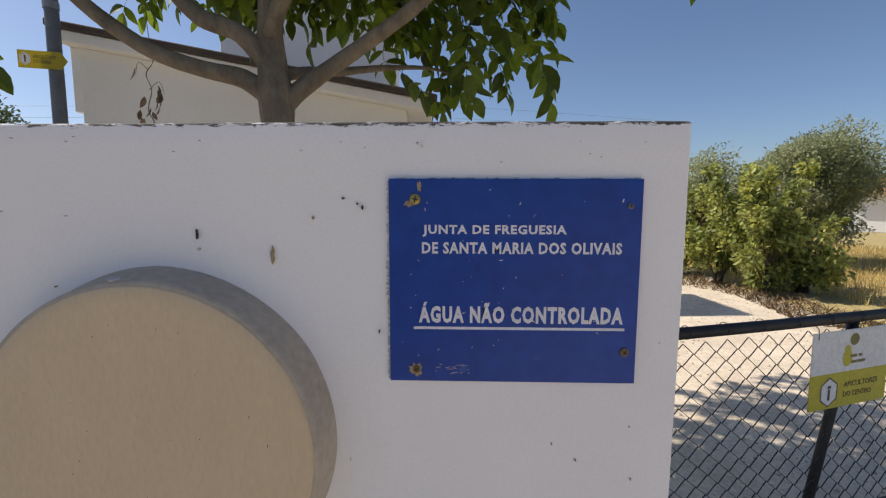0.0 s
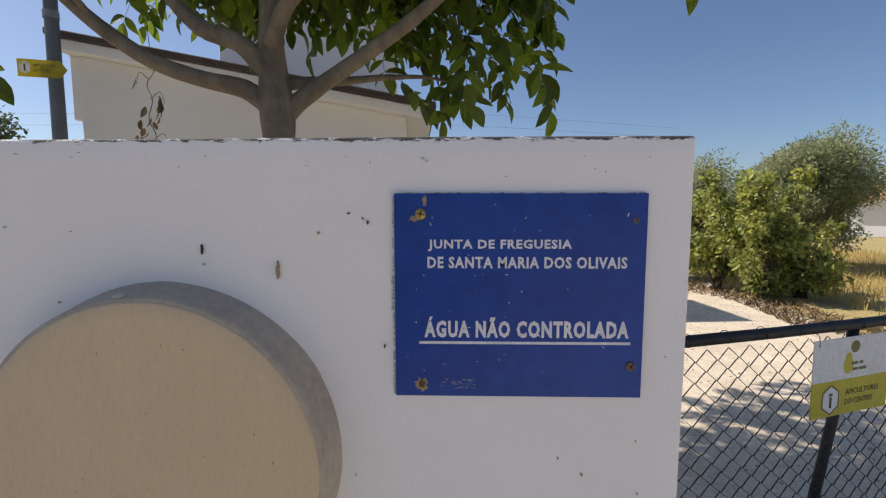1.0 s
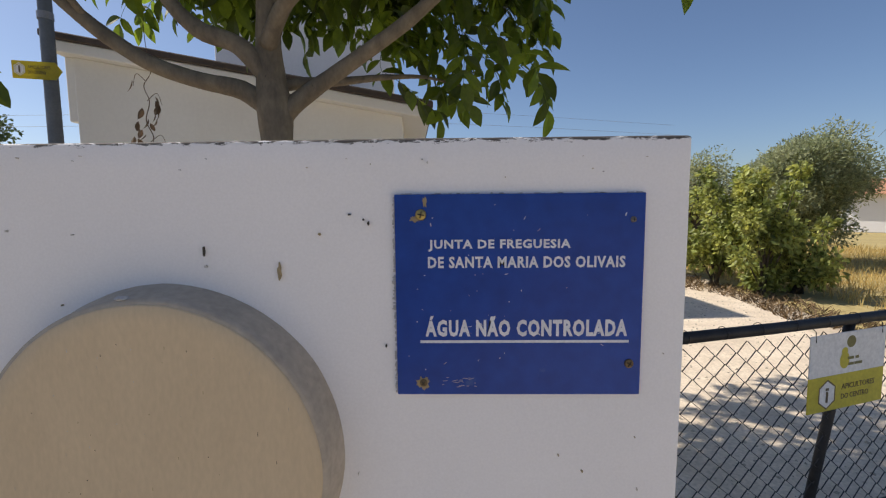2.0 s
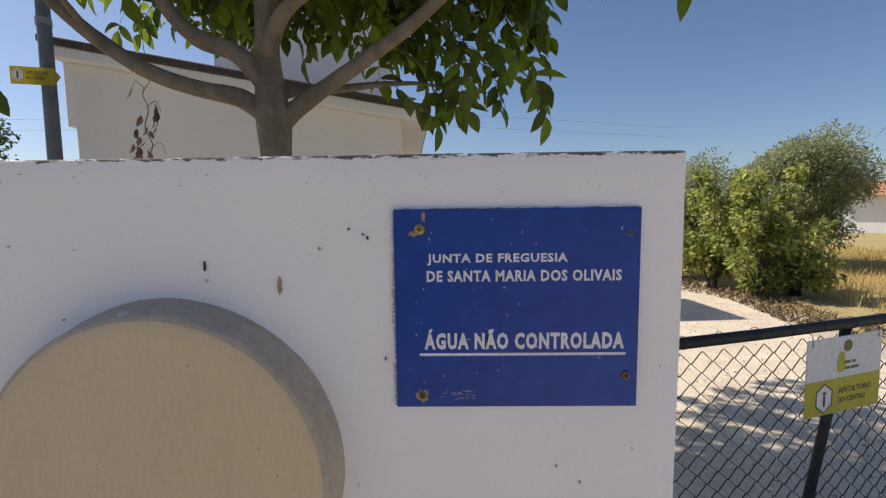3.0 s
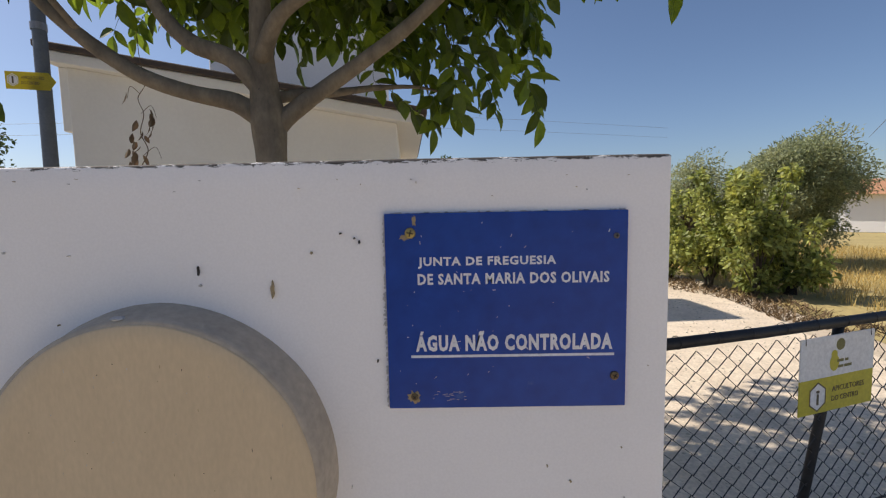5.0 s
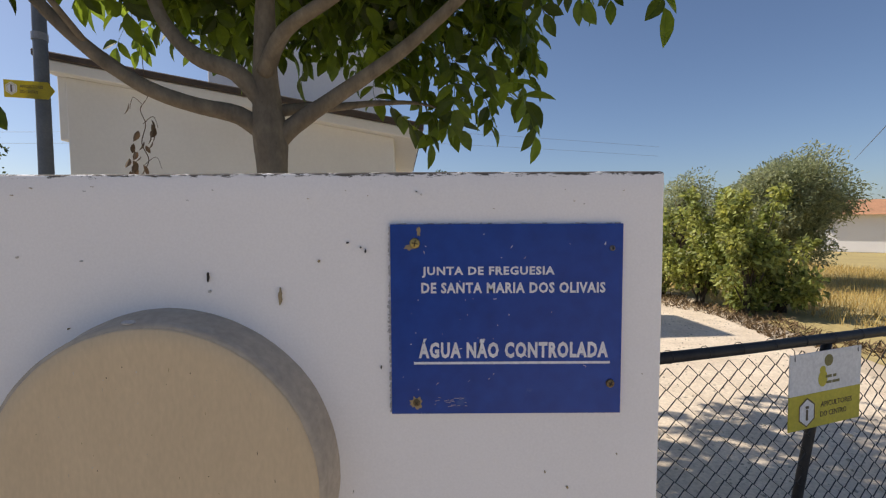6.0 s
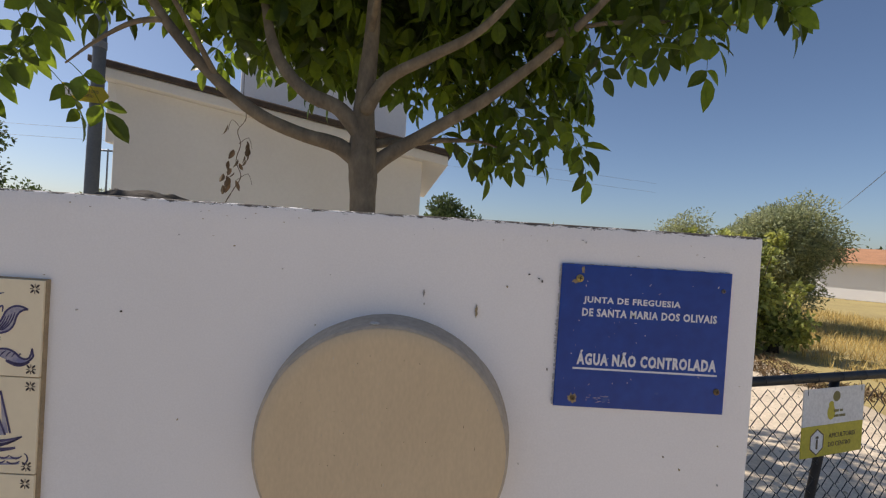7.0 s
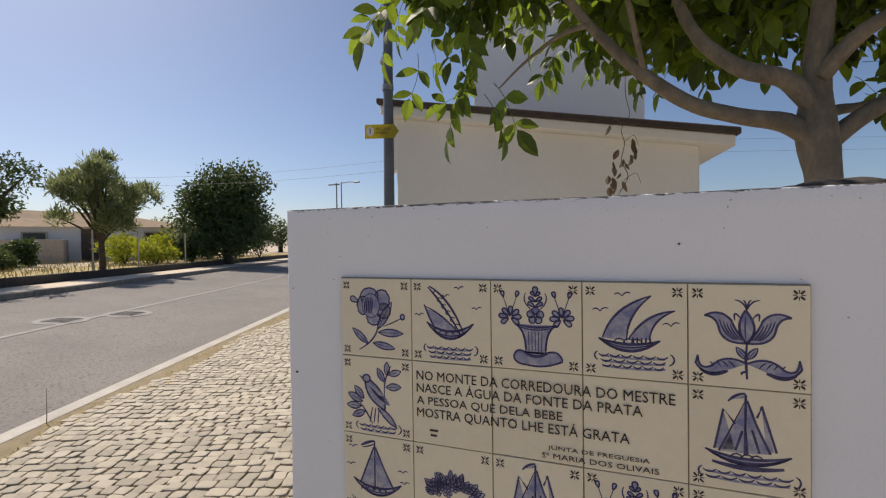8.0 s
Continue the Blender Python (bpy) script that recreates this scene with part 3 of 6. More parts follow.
def hull(o, w, z, x0, x1, d, rise=0.09):
    c = (x0 + x1) / 2
    up = bez((x0, z + rise), (c, z - 0.05), (x1, z + rise))
    lo = bez((x0, z + rise), (c, z - 2.3 * d), (x1, z + rise))
    fill(w, up + lo[::-1][1:-1])
    ribbon(o, up, 0.020)
    ribbon(o, lo, 0.020)
    for k in (0.35, 0.7):
        ribbon(o, bez((x0 + 0.03, z + rise * 0.7), (c, z - 0.05 - 1.9 * d * k), (x1 - 0.03, z + rise * 0.7)), 0.011)
    for dx in (-0.09, 0.0, 0.08):
        ribbon(o, arc(c + dx, z + 0.01, 0.055, 0.05, 0, 180, 6), 0.010)


def sail(o, w, foot, head, bulge, inner):
    a, b = bez(foot, bulge, head), bez(foot, inner, head)
    fill(w, a + b[::-1][1:-1])
    ribbon(o, a, 0.015)
    ribbon(o, b, 0.013)
    m = [tuple((p + q) / 2 for p, q in zip(u, v)) for u, v in zip(a, b)]
    ribbon(o, m[2:8], 0.007)


def gull(o, x, z, k=1.0):
    """A small flying gull in two strokes."""
    ribbon(o, bez((x - 0.065 * k, z + 0.012 * k), (x - 0.03 * k, z + 0.045 * k), (x, z), 5), 0.009)
    ribbon(o, bez((x, z), (x + 0.025 * k, z + 0.05 * k), (x + 0.07 * k, z + 0.028 * k), 5), 0.009)


def boat_a(o, w):
    fill(w, [(0.18, 0.66), (0.30, 0.40), (0.62, 0.37), (0.40, 0.58)])
    ribbon(o, bez((0.18, 0.68), (0.40, 0.60), (0.62, 0.37)), 0.014)
    ribbon(o, [(0.17, 0.70), (0.24, 0.54), (0.32, 0.38)], 0.016)
    ribbon(o, bez((0.24, 0.93), (0.52, 0.78), (0.68, 0.36)), 0.018)
    ribbon(o, bez((0.22, 0.92), (0.42, 0.72), (0.63, 0.37)), 0.018)
    for k in range(6):
        x, z = 0.32 + 0.055 * k, 0.84 - 0.078 * k
        ribbon(o, arc(x, z, 0.03, 0.03, 20, 240, 6), 0.010)
    hull(o, w, 0.33, 0.20, 0.80, 0.10, 0.16)
    water(o, w, 0.19)
    for x, z in ((0.62, 0.90), (0.84, 0.66), (0.44, 0.80), (0.10, 0.56)):
        gull(o, x, z, 0.9)


def boat_b(o, w):
    fill(w, bez((0.20, 0.42), (0.30, 0.76), (0.68, 0.88)) + bez((0.68, 0.88), (0.44, 0.68), (0.44, 0.40)))
    ribbon(o, bez((0.20, 0.42), (0.30, 0.76), (0.68, 0.88)), 0.016)
    ribbon(o, bez((0.68, 0.88), (0.44, 0.68), (0.44, 0.40)), 0.015)
    fill(w, bez((0.46, 0.42), (0.62, 0.70), (0.90, 0.73)) + bez((0.90, 0.73), (0.68, 0.64), (0.66, 0.42)))
    ribbon(o, bez((0.46, 0.42), (0.62, 0.70), (0.90, 0.73)), 0.016)
    ribbon(o, bez((0.90, 0.73), (0.68, 0.64), (0.66, 0.42)), 0.014)
    hull(o, w, 0.36, 0.16, 0.76, 0.085, 0.055)
    for k in range(5):
        ribbon(o, bez((0.50 + 0.04 * k, 0.38), (0.51 + 0.04 * k, 0.42), (0.50 + 0.042 * k, 0.44), 4), 0.012)
    water(o, w, 0.245, 0.16, 0.84)
    for x, z in ((0.40, 0.87), (0.18, 0.70), (0.86, 0.57)):
        gull(o, x, z, 1.2)


def boat_c(o, w):
    fill(w, [(0.22, 0.40), (0.30, 0.78), (0.40, 0.40)])
    fill(w, [(0.28, 0.38), (0.48, 0.86), (0.50, 0.38)])
    fill(w, [(0.51, 0.38), (0.49, 0.88), (0.68, 0.40)])
    fill(w, [(0.66, 0.42), (0.62, 0.84), (0.72, 0.42)])
    for pts in ([(0.22, 0.40), (0.30, 0.80), (0.40, 0.66)], [(0.26, 0.38), (0.48, 0.88), (0.50, 0.37)], [(0.50, 0.90), (0.58, 0.66), (0.69, 0.40)], [(0.58, 0.74), (0.62, 0.86), (0.74, 0.42)], [(0.48, 0.37), (0.49, 0.96)], [(0.40, 0.40), (0.46, 0.60)], [(0.60, 0.40), (0.54, 0.62)]):
        ribbon(o, pts, 0.014, taper=False)
    fill(w, [(0.49, 0.96), (0.36, 0.90), (0.47, 0.92)])
    ribbon(o, bez((0.49, 0.97), (0.40, 0.96), (0.34, 0.88)), 0.018)
    hull(o, w, 0.31, 0.14, 0.86, 0.07, 0.08)
    ribbon(o, bez((0.20, 0.27), (0.5, 0.20), (0.80, 0.27)), 0.030)
    water(o, w, 0.18, 0.12, 0.88, 2)


def boat_d(o, w):
    fill(w, [(0.24, 0.36), (0.44, 0.84), (0.45, 0.34)])
    fill(w, [(0.48, 0.34), (0.47, 0.84), (0.72, 0.34)])
    for pts in ([(0.24, 0.36), (0.34, 0.60), (0.45, 0.86)], [(0.46, 0.30), (0.46, 0.94)], [(0.47, 0.86), (0.60, 0.58), (0.74, 0.33)]):
        ribbon(o, pts, 0.015, taper=False)
    ribbon(o, bez((0.46, 0.94), (0.36, 0.92), (0.26, 0.86)), 0.024)
    ribbon(o, bez((0.46, 0.90), (0.38, 0.86), (0.28, 0.84)), 0.012)
    hull(o, w, 0.28, 0.14, 0.84, 0.10, 0.14)
    for k in range(4):
        ribbon(o, arc(0.30 + 0.09 * k, 0.24, 0.05, 0.10, 20, 160, 6), 0.012)
    ribbon(o, bez((0.10, 0.18), (0.45, -0.06), (0.92, 0.14)), 0.012)
    ribbon(o, bez((0.12, 0.14), (0.30, 0.02), (0.50, 0.05)), 0.010)
    for x, z in ((0.14, 0.82), (0.86, 0.58), (0.10, 0.58), (0.88, 0.44)):
        gull(o, x, z, 1.0)


def teardrop(o, w, base, tip, wide):
    b, t = Vector(base), Vector(tip)
    d = t - b
    nrm = Vector((-d.y, d.x)) * wide
    ring = bez(b, b + d * 0.9 + nrm * 2.2, t) + bez(t, b + d * 0.9 - nrm * 2.2, b)
    fill(w, ring[:-1])
    ribbon(o, ring, 0.011, taper=False)


def vase(o, w):
    body = bez((0.28, 0.52), (0.40, 0.46), (0.40, 0.20)) + bez((0.62, 0.20), (0.62, 0.46), (0.74, 0.52))
    fill(w, body)
    ribbon(o, body, 0.015, taper=False)
    ribbon(o, bez((0.28, 0.52), (0.51, 0.46), (0.74, 0.52)), 0.018)
    ribbon(o, bez((0.30, 0.50), (0.51, 0.42), (0.72, 0.50)), 0.010)
    for k in range(5):
        ribbon(o, [(0.43 + 0.038 * k, 0.44), (0.435 + 0.035 * k, 0.22)], 0.007)
    base = bez((0.26, 0.14), (0.28, 0.26), (0.40, 0.20)) + bez((0.62, 0.20), (0.76, 0.26), (0.80, 0.14)) + bez((0.80, 0.12), (0.60, 0.02), (0.40, 0.06)) + bez((0.40, 0.06), (0.28, 0.06), (0.26, 0.14))
    fill(w, base)
    ribbon(o, base, 0.014, taper=False)
    ribbon(o, bez((0.38, 0.20), (0.5, 0.12), (0.64, 0.20)), 0.022)
    for cx, cz, angs in ((0.22, 0.60, (-40, 0, 40, 85, 130, 175, 220)), (0.80, 0.60, (-40, 5, 50, 95, 140, 185, 230))):
        for a in angs:
            e = (cx + 0.13 * math.cos(radians(a)), cz + 0.12 * math.sin(radians(a)))
            teardrop(o, w, (cx + 0.02 * math.cos(radians(a)), cz + 0.02 * math.sin(radians(a))), e, 0.22)
        for a in (70, 110):
            e = (cx + 0.22 * math.cos(radians(a)), cz + 0.24 * math.sin(radians(a)))
            ribbon(o, [(cx, cz), e], 0.008)
            teardrop(o, w, e, (e[0] + 0.05 * math.cos(radians(a)), e[1] + 0.07), 0.25)
    for k in range(5):
        c = (0.51 + 0.055 * math.cos(radians(72 * k + 18)), 0.62 + 0.055 * math.sin(radians(72 * k + 18)))
        ring = arc(*c, 0.042, 0.042, 0, 360, 10)
        fill(w, ring[:-1])
        ribbon(o, ring, 0.010, taper=False)
    ribbon(o, arc(0.51, 0.62, 0.018, 0.018, 0, 360, 8), 0.014, taper=False)
    for dx in (-0.09, 0.09):
        ribbon(o, bez((0.51 + dx * 0.4, 0.68), (0.51 + dx * 1.8, 0.78), (0.51 + dx * 1.2, 0.88)), 0.010)
    for z, l in ((0.72, 0.08), (0.78, 0.07), (0.84, 0.05)):
        teardrop(o, w, (0.51, z), (0.51 - l, z + 0.05), 0.2)
        teardrop(o, w, (0.51, z), (0.51 + l, z + 0.05), 0.2)
    teardrop(o, w, (0.51, 0.85), (0.51, 0.95), 0.25)


def tulip(o, w):
    for sx in (-1, 1):
        wing = bez((0.5, 0.44), (0.5 + sx * 0.22, 0.42), (0.5 + sx * 0.24, 0.60)) + bez((0.5 + sx * 0.24, 0.60), (0.5 + sx * 0.27, 0.70), (0.5 + sx * 0.36, 0.70)) + bez((0.5 + sx * 0.36, 0.70), (0.5 + sx * 0.22, 0.78), (0.5 + sx * 0.13, 0.66)) + bez((0.5 + sx * 0.13, 0.66), (0.5 + sx * 0.10, 0.56), (0.5, 0.44))
        fill(w, wing[:-1])
        ribbon(o, wing, 0.013, taper=False)
        for k in range(4):
            ribbon(o, bez((0.5 + sx * (0.04 + 0.02 * k), 0.47), (0.5 + sx * (0.11 + 0.03 * k), 0.52), (0.5 + sx * (0.14 + 0.03 * k), 0.62 + 0.015 * k), 6), 0.010)
        ribbon(o, bez((0.5 + sx * 0.05, 0.68), (0.5 + sx * 0.12, 0.78), (0.5 + sx * 0.10, 0.66)), 0.012)
        leaf = bez((0.5, 0.24), (0.5 + sx * 0.18, 0.34), (0.5 + sx * 0.30, 0.20)) + bez((0.5 + sx * 0.30, 0.20), (0.5 + sx * 0.42, 0.14), (0.5 + sx * 0.42, 0.30)) + bez((0.5 + sx * 0.44, 0.22), (0.5 + sx * 0.36, 0.08), (0.5 + sx * 0.18, 0.16))
        fill(w, leaf)
        ribbon(o, leaf, 0.013, taper=False)
        ribbon(o, bez((0.5 + sx * 0.40, 0.16), (0.5 + sx * 0.30, 0.08), (0.5 + sx * 0.16, 0.16)), 0.024)
        for k in range(4):
            ribbon(o, bez((0.5 + sx * (0.10 + 0.06 * k), 0.20), (0.5 + sx * (0.13 + 0.06 * k), 0.25), (0.5 + sx * (0.16 + 0.05 * k), 0.26 - 0.01 * k), 5), 0.009)
        petal(o, w, (0.5, 0.28), (0.5 + sx * 0.09, 0.40), 0.18, 0.010)
    core = bez((0.5, 0.44), (0.38, 0.58), (0.49, 0.76)) + bez((0.49, 0.76), (0.63, 0.58), (0.5, 0.44))
    fill(w, core)
    ribbon(o, core, 0.014, taper=False)
    ribbon(o, [(0.49, 0.48), (0.485, 0.60), (0.49, 0.70)], 0.009)
    for dx in (-0.10, -0.03, 0.04, 0.11):
        ribbon(o, bez((0.5, 0.76), (0.5 + dx * 0.3, 0.86), (0.5 + dx, 0.86)), 0.010)
    ribbon(o, [(0.5, 0.44), (0.49, 0.30), (0.495, 0.18), (0.5, 0.09)], 0.016)
    ribbon(o, bez((0.5, 0.16), (0.44, 0.16), (0.46, 0.13)), 0.014)


def rose(o, w):
    for cx, cz, rx, rz in ((0.42, 0.78, 0.13, 0.11), (0.60, 0.74, 0.11, 0.13), (0.62, 0.60, 0.10, 0.10), (0.32, 0.66, 0.08, 0.12), (0.48, 0.50, 0.10, 0.09)):
        ring = [(x + 0.008 * math.sin(9 * k), z) for k, (x, z) in enumerate(arc(cx, cz, rx, rz, 0, 360, 18))]
        fill(w, ring[:-1])
        ribbon(o, ring, 0.012, taper=False)
    core = arc(0.44, 0.66, 0.12, 0.15, 0, 360, 18)
    fill(w, core[:-1], -0.0006)
    ribbon(o, core, 0.015, taper=False)
    for k in range(5):
        ribbon(o, bez((0.36 + 0.02 * k, 0.56), (0.33 + 0.035 * k, 0.66), (0.38 + 0.02 * k, 0.77), 6), 0.014, y=-0.0008)
    teardrop(o, w, (0.26, 0.70), (0.14, 0.76), 0.25)
    ribbon(o, bez((0.54, 0.46), (0.56, 0.24), (0.26, 0.08)), 0.014)
    for b, t in (((0.54, 0.36), (0.74, 0.72)), ((0.54, 0.32), (0.90, 0.32)), ((0.46, 0.18), (0.78, 0.12)), ((0.40, 0.16), (0.16, 0.36))):
        petal(o, w, b, t, 0.13, 0.012)
    ribbon(o, bez((0.62, 0.40), (0.78, 0.46), (0.88, 0.52)), 0.010)
    fill(w, arc(0.89, 0.53, 0.03, 0.035, 0, 360, 8)[:-1])
    ribbon(o, arc(0.89, 0.53, 0.03, 0.035, 0, 360, 8), 0.012, taper=False)


def bouquet(o, w):
    """A low basket heaped with flowers."""
    body = [(0.30, 0.34), (0.40, 0.12), (0.62, 0.12), (0.74, 0.34)]
    fill(w, body)
    ribbon(o, body + [body[0]], 0.014, taper=False)
    for k in range(5):
        ribbon(o, [(0.34 + 0.09 * k, 0.32), (0.42 + 0.05 * k, 0.14)], 0.010)
    rnd = random.Random(5)
    for k in range(34):
        a = -86 + 172 * k / 33
        r = rnd.uniform(0.24, 0.40)
        c = (0.52 + r * 0.75 * math.sin(radians(a)), 0.38 + r * 0.55 * math.cos(radians(a)))
        petal(o, w, c, (c[0] + 0.13 * math.sin(radians(a)) + rnd.uniform(-0.03, 0.03), c[1] + 0.11 * math.cos(radians(a)) + 0.03), 0.2, 0.010)
    for k in range(11):
        cx, cz = 0.52 + rnd.uniform(-0.25, 0.25), 0.44 + rnd.uniform(-0.06, 0.12)
        for j in range(5):
            ring = arc(cx + 0.034 * math.cos(radians(72 * j)), cz + 0.034 * math.sin(radians(72 * j)), 0.026, 0.026, 0, 360, 8)
            fill(w, ring[:-1], -0.0005)
            ribbon(o, ring, 0.007, y=-0.0007, taper=False)


def spray(o, w):
    """A bird perched on a flowering branch."""
    body = bez((0.34, 0.70), (0.34, 0.46), (0.62, 0.34)) + bez((0.62, 0.34), (0.66, 0.56), (0.40, 0.72))
    fill(w, body[:-1])
    ribbon(o, body, 0.016, taper=False)
    wing = bez((0.40, 0.66), (0.44, 0.44), (0.70, 0.40)) + bez((0.70, 0.40), (0.62, 0.58), (0.40, 0.66))
    fill(w, wing[:-1], -0.0006)
    for k in range(4):
        ribbon(o, bez((0.42 + 0.03 * k, 0.62 - 0.02 * k), (0.50, 0.50), (0.66 - 0.01 * k, 0.42 + 0.03 * k), 6), 0.014, y=-0.0008)
    ring = arc(0.36, 0.73, 0.055, 0.05, 0, 360, 12)
    fill(w, ring[:-1])
    ribbon(o, ring, 0.013, taper=False)
    ribbon(o, [(0.31, 0.74), (0.26, 0.76), (0.31, 0.71)], 0.012)
    tail = bez((0.56, 0.36), (0.72, 0.30), (0.78, 0.14)) + bez((0.78, 0.14), (0.66, 0.16), (0.52, 0.36))
    fill(w, tail[:-1])
    ribbon(o, tail, 0.013, taper=False)
    ribbon(o, bez((0.62, 0.50), (0.60, 0.74), (0.72, 0.92)), 0.013)
    for b, t in (((0.62, 0.70), (0.52, 0.88)), ((0.66, 0.78), (0.66, 0.97)), ((0.68, 0.80), (0.86, 0.86)), ((0.64, 0.64), (0.86, 0.66))):
        petal(o, w, b, t, 0.2, 0.011)
    for b, t in (((0.30, 0.42), (0.08, 0.52)), ((0.28, 0.36), (0.06, 0.36)), ((0.32, 0.46), (0.18, 0.62)), ((0.34, 0.30), (0.14, 0.22))):
        petal(o, w, b, t, 0.2, 0.013)
    ribbon(o, bez((0.26, 0.40), (0.36, 0.30), (0.44, 0.14)), 0.014)
    for k in range(3):
        ribbon(o, bez((0.44 + 0.05 * k, 0.36), (0.42 + 0.05 * k, 0.24), (0.40 + 0.06 * k, 0.16), 5), 0.012)
    water(o, w, 0.13, 0.24, 0.80, 2)


def painted_tile(col, row, motif, shared):
    ob = new("tile", shared["tile"])
    ob.parent = panel
    ob.matrix_basis = pose(col * G + 0.00125, -0.006, (2 - row) * G + 0.00125)
    rnd = random.Random(col * 7 + row)
    ob.matrix_basis = ob.matrix_basis @ pose(0, rnd.uniform(-0.0006, 0.0006), 0, rnd.uniform(-0.15, 0.15), 0, rnd.uniform(-0.2, 0.2))
    if motif:
        c = new("corner_flower", shared["corner"])
        c.parent = ob
        c["kind"] = "stuff"
        key = motif
        if key not in shared:
            o, w = bmesh.new(), bmesh.new()
            motif(o, w)
            for b in (o, w):
                bmesh.ops.scale(b, vec=(0.196, 1, 0.196), verts=b.verts)
                bmesh.ops.translate(b, vec=(0, -0.007, 0), verts=b.verts)
            mo, mw = bpy.data.meshes.new("outline"), bpy.data.meshes.new("wash")
            o.to_mesh(mo), w.to_mesh(mw)
            mo.materials.append(M_COBALT), mw.materials.append(M_COBALT_WASH)
            shared[key] = (mo, mw)
        for nm, me in zip(("outline", "wash"), shared[key]):
            q = new(nm, me)
            q.parent = ob
            q["kind"] = "stuff"


shared = {}
bm = box(0, 0.1975, -0.007, 0.0, 0, 0.1975, 0.0010, 2)
me = bpy.data.meshes.new("tile")
bm.to_mesh(me)
bm.free()
me.materials.append(M_TILE)
shared["tile"] = me
bm = bmesh.new()
for cx, cz in ((0.08, 0.08), (0.92, 0.08), (0.08, 0.92), (0.92, 0.92)):
    for k in range(8):
        a = radians(45 * k)
        r0, r1 = 0.016, 0.062 if k % 2 else 0.052
        ribbon(bm, [(cx + r0 * math.cos(a), cz + r0 * math.sin(a)), (cx + 0.6 * r1 * math.cos(a), cz + 0.6 * r1 * math.sin(a)), (cx + r1 * math.cos(a), cz + r1 * math.sin(a))], 0.0135 if k % 2 else 0.006)
bmesh.ops.scale(bm, vec=(0.196, 1, 0.196), verts=bm.verts)
bmesh.ops.translate(bm, vec=(0, -0.007, 0), verts=bm.verts)
me = bpy.data.meshes.new("corner_flower")
bm.to_mesh(me)
bm.free()
me.materials.append(M_INK)
shared["corner"] = me
PLAN = [[rose, boat_a, vase, boat_b, tulip], [spray, None, None, None, boat_c], [boat_d, bouquet, boat_c, vase, boat_d]]
for row in range(3):
    for col in range(5):
        painted_tile(col, row, PLAN[row][col], shared)
for body, w, z in (("NO MONTE DA CORREDOURA DO MESTRE", 0.565, 0.045), ("NASCE A ÁGUA DA FONTE DA PRATA", 0.505, 0.075), ("A PESSOA QUE DELA BEBE", 0.345, 0.104), ("MOSTRA QUANTO LHE ESTÁ GRATA", 0.480, 0.135)):
    text_mesh("verse", body, w, 0.0228, M_INK, panel, (G + 0.012, -0.0146, 2 * G - z), offset=0.0, extrude=0.0006, label="hand-lettered dark verse")
text_mesh("verse", "JUNTA DE FREGUESIA", 0.205, 0.0115, M_INK, panel, (G + 0.325, -0.0146, 2 * G - 0.170), extrude=0.0005, label="small hand-lettered signature line")
text_mesh("verse", "Sª MARIA DOS OLIVAIS", 0.235, 0.0115, M_INK, panel, (G + 0.312, -0.0146, 2 * G - 0.190), extrude=0.0005, label="small hand-lettered signature line")
bm = box(G + 0.045, G + 0.066, -0.0146, -0.0136, 2 * G - 0.168, 2 * G - 0.163)
box(G + 0.047, G + 0.063, -0.0146, -0.0136, 2 * G - 0.180, 2 * G - 0.175, into=bm)
part("painter_mark", bm, M_INK, panel)


# ---------------------------------------------------------------- plain house behind the wall
house = tagged(empty("utility_house", (0, 0, 0)), "small cream-rendered house with sloping dark roof edge and white tower", "house")
HA, HB = Vector((-4.02, 4.25)), Vector((-0.50, 4.57))
hd = (HB - HA).normalized()
hn = Vector((-hd.y, hd.x))


def roof_z(a):
    return 3.26 - 0.172 * a


def h_pt(a, b, z):
    q = HA + hd * a + hn * b
    return (q.x, q.y, z)


def slab(corners, z_lo, z_hi):
    """An upright or sloping prism over plan corners (a, b) with heights that depend on a."""
    bm = bmesh.new()
    lo = [bm.verts.new(h_pt(a, b, z_lo(a))) for a, b in corners]
    hi = [bm.verts.new(h_pt(a, b, z_hi(a))) for a, b in corners]
    bm.faces.new(lo)
    bm.faces.new(hi[::-1])
    n = len(corners)
    for i in range(n):
        bm.faces.new((lo[i], lo[(i + 1) % n], hi[(i + 1) % n], hi[i]))
    bmesh.ops.recalc_face_normals(bm, faces=bm.faces)
    bmesh.ops.bevel(bm, geom=bm.edges[:], offset=0.012, segments=1, affect="EDGES")
    return bm


HW = (HB - HA).length
part("body", slab([(0, 0), (HW, 0), (HW, 3.6), (0, 3.6)], lambda a: -0.02, lambda a: roof_z(a) - 0.16), M_RENDER, house, "cream rendered wall")
part("soffit", slab([(-0.15, -0.16), (HW + 0.30, -0.16), (HW + 0.30, 3.9), (-0.15, 3.9)], lambda a: roof_z(a) - 0.165, lambda a: roof_z(a) - 0.045), M_RENDER, house, "cream overhanging soffit")
part("roof", slab([(-0.19, -0.20), (HW + 0.34, -0.20), (HW + 0.34, 3.94), (-0.19, 3.94)], lambda a: roof_z(a) - 0.045, lambda a: roof_z(a) + 0.03), M_ROOFD, house, "dark weathered roof edge")
part("side_fin", slab([(-0.12, 0.05), (0.0, 0.05), (0.0, 1.6), (-0.12, 1.6)], lambda a: 2.42, lambda a: roof_z(a) - 0.16), M_RENDER, house, "white rendered box under the eave")
part("tower", slab([(0.60, 2.2), (3.34, 2.2), (3.34, 3.3), (0.60, 3.3)], lambda a: 2.3, lambda a: 5.5), M_WHITE, house, "white rendered tower")
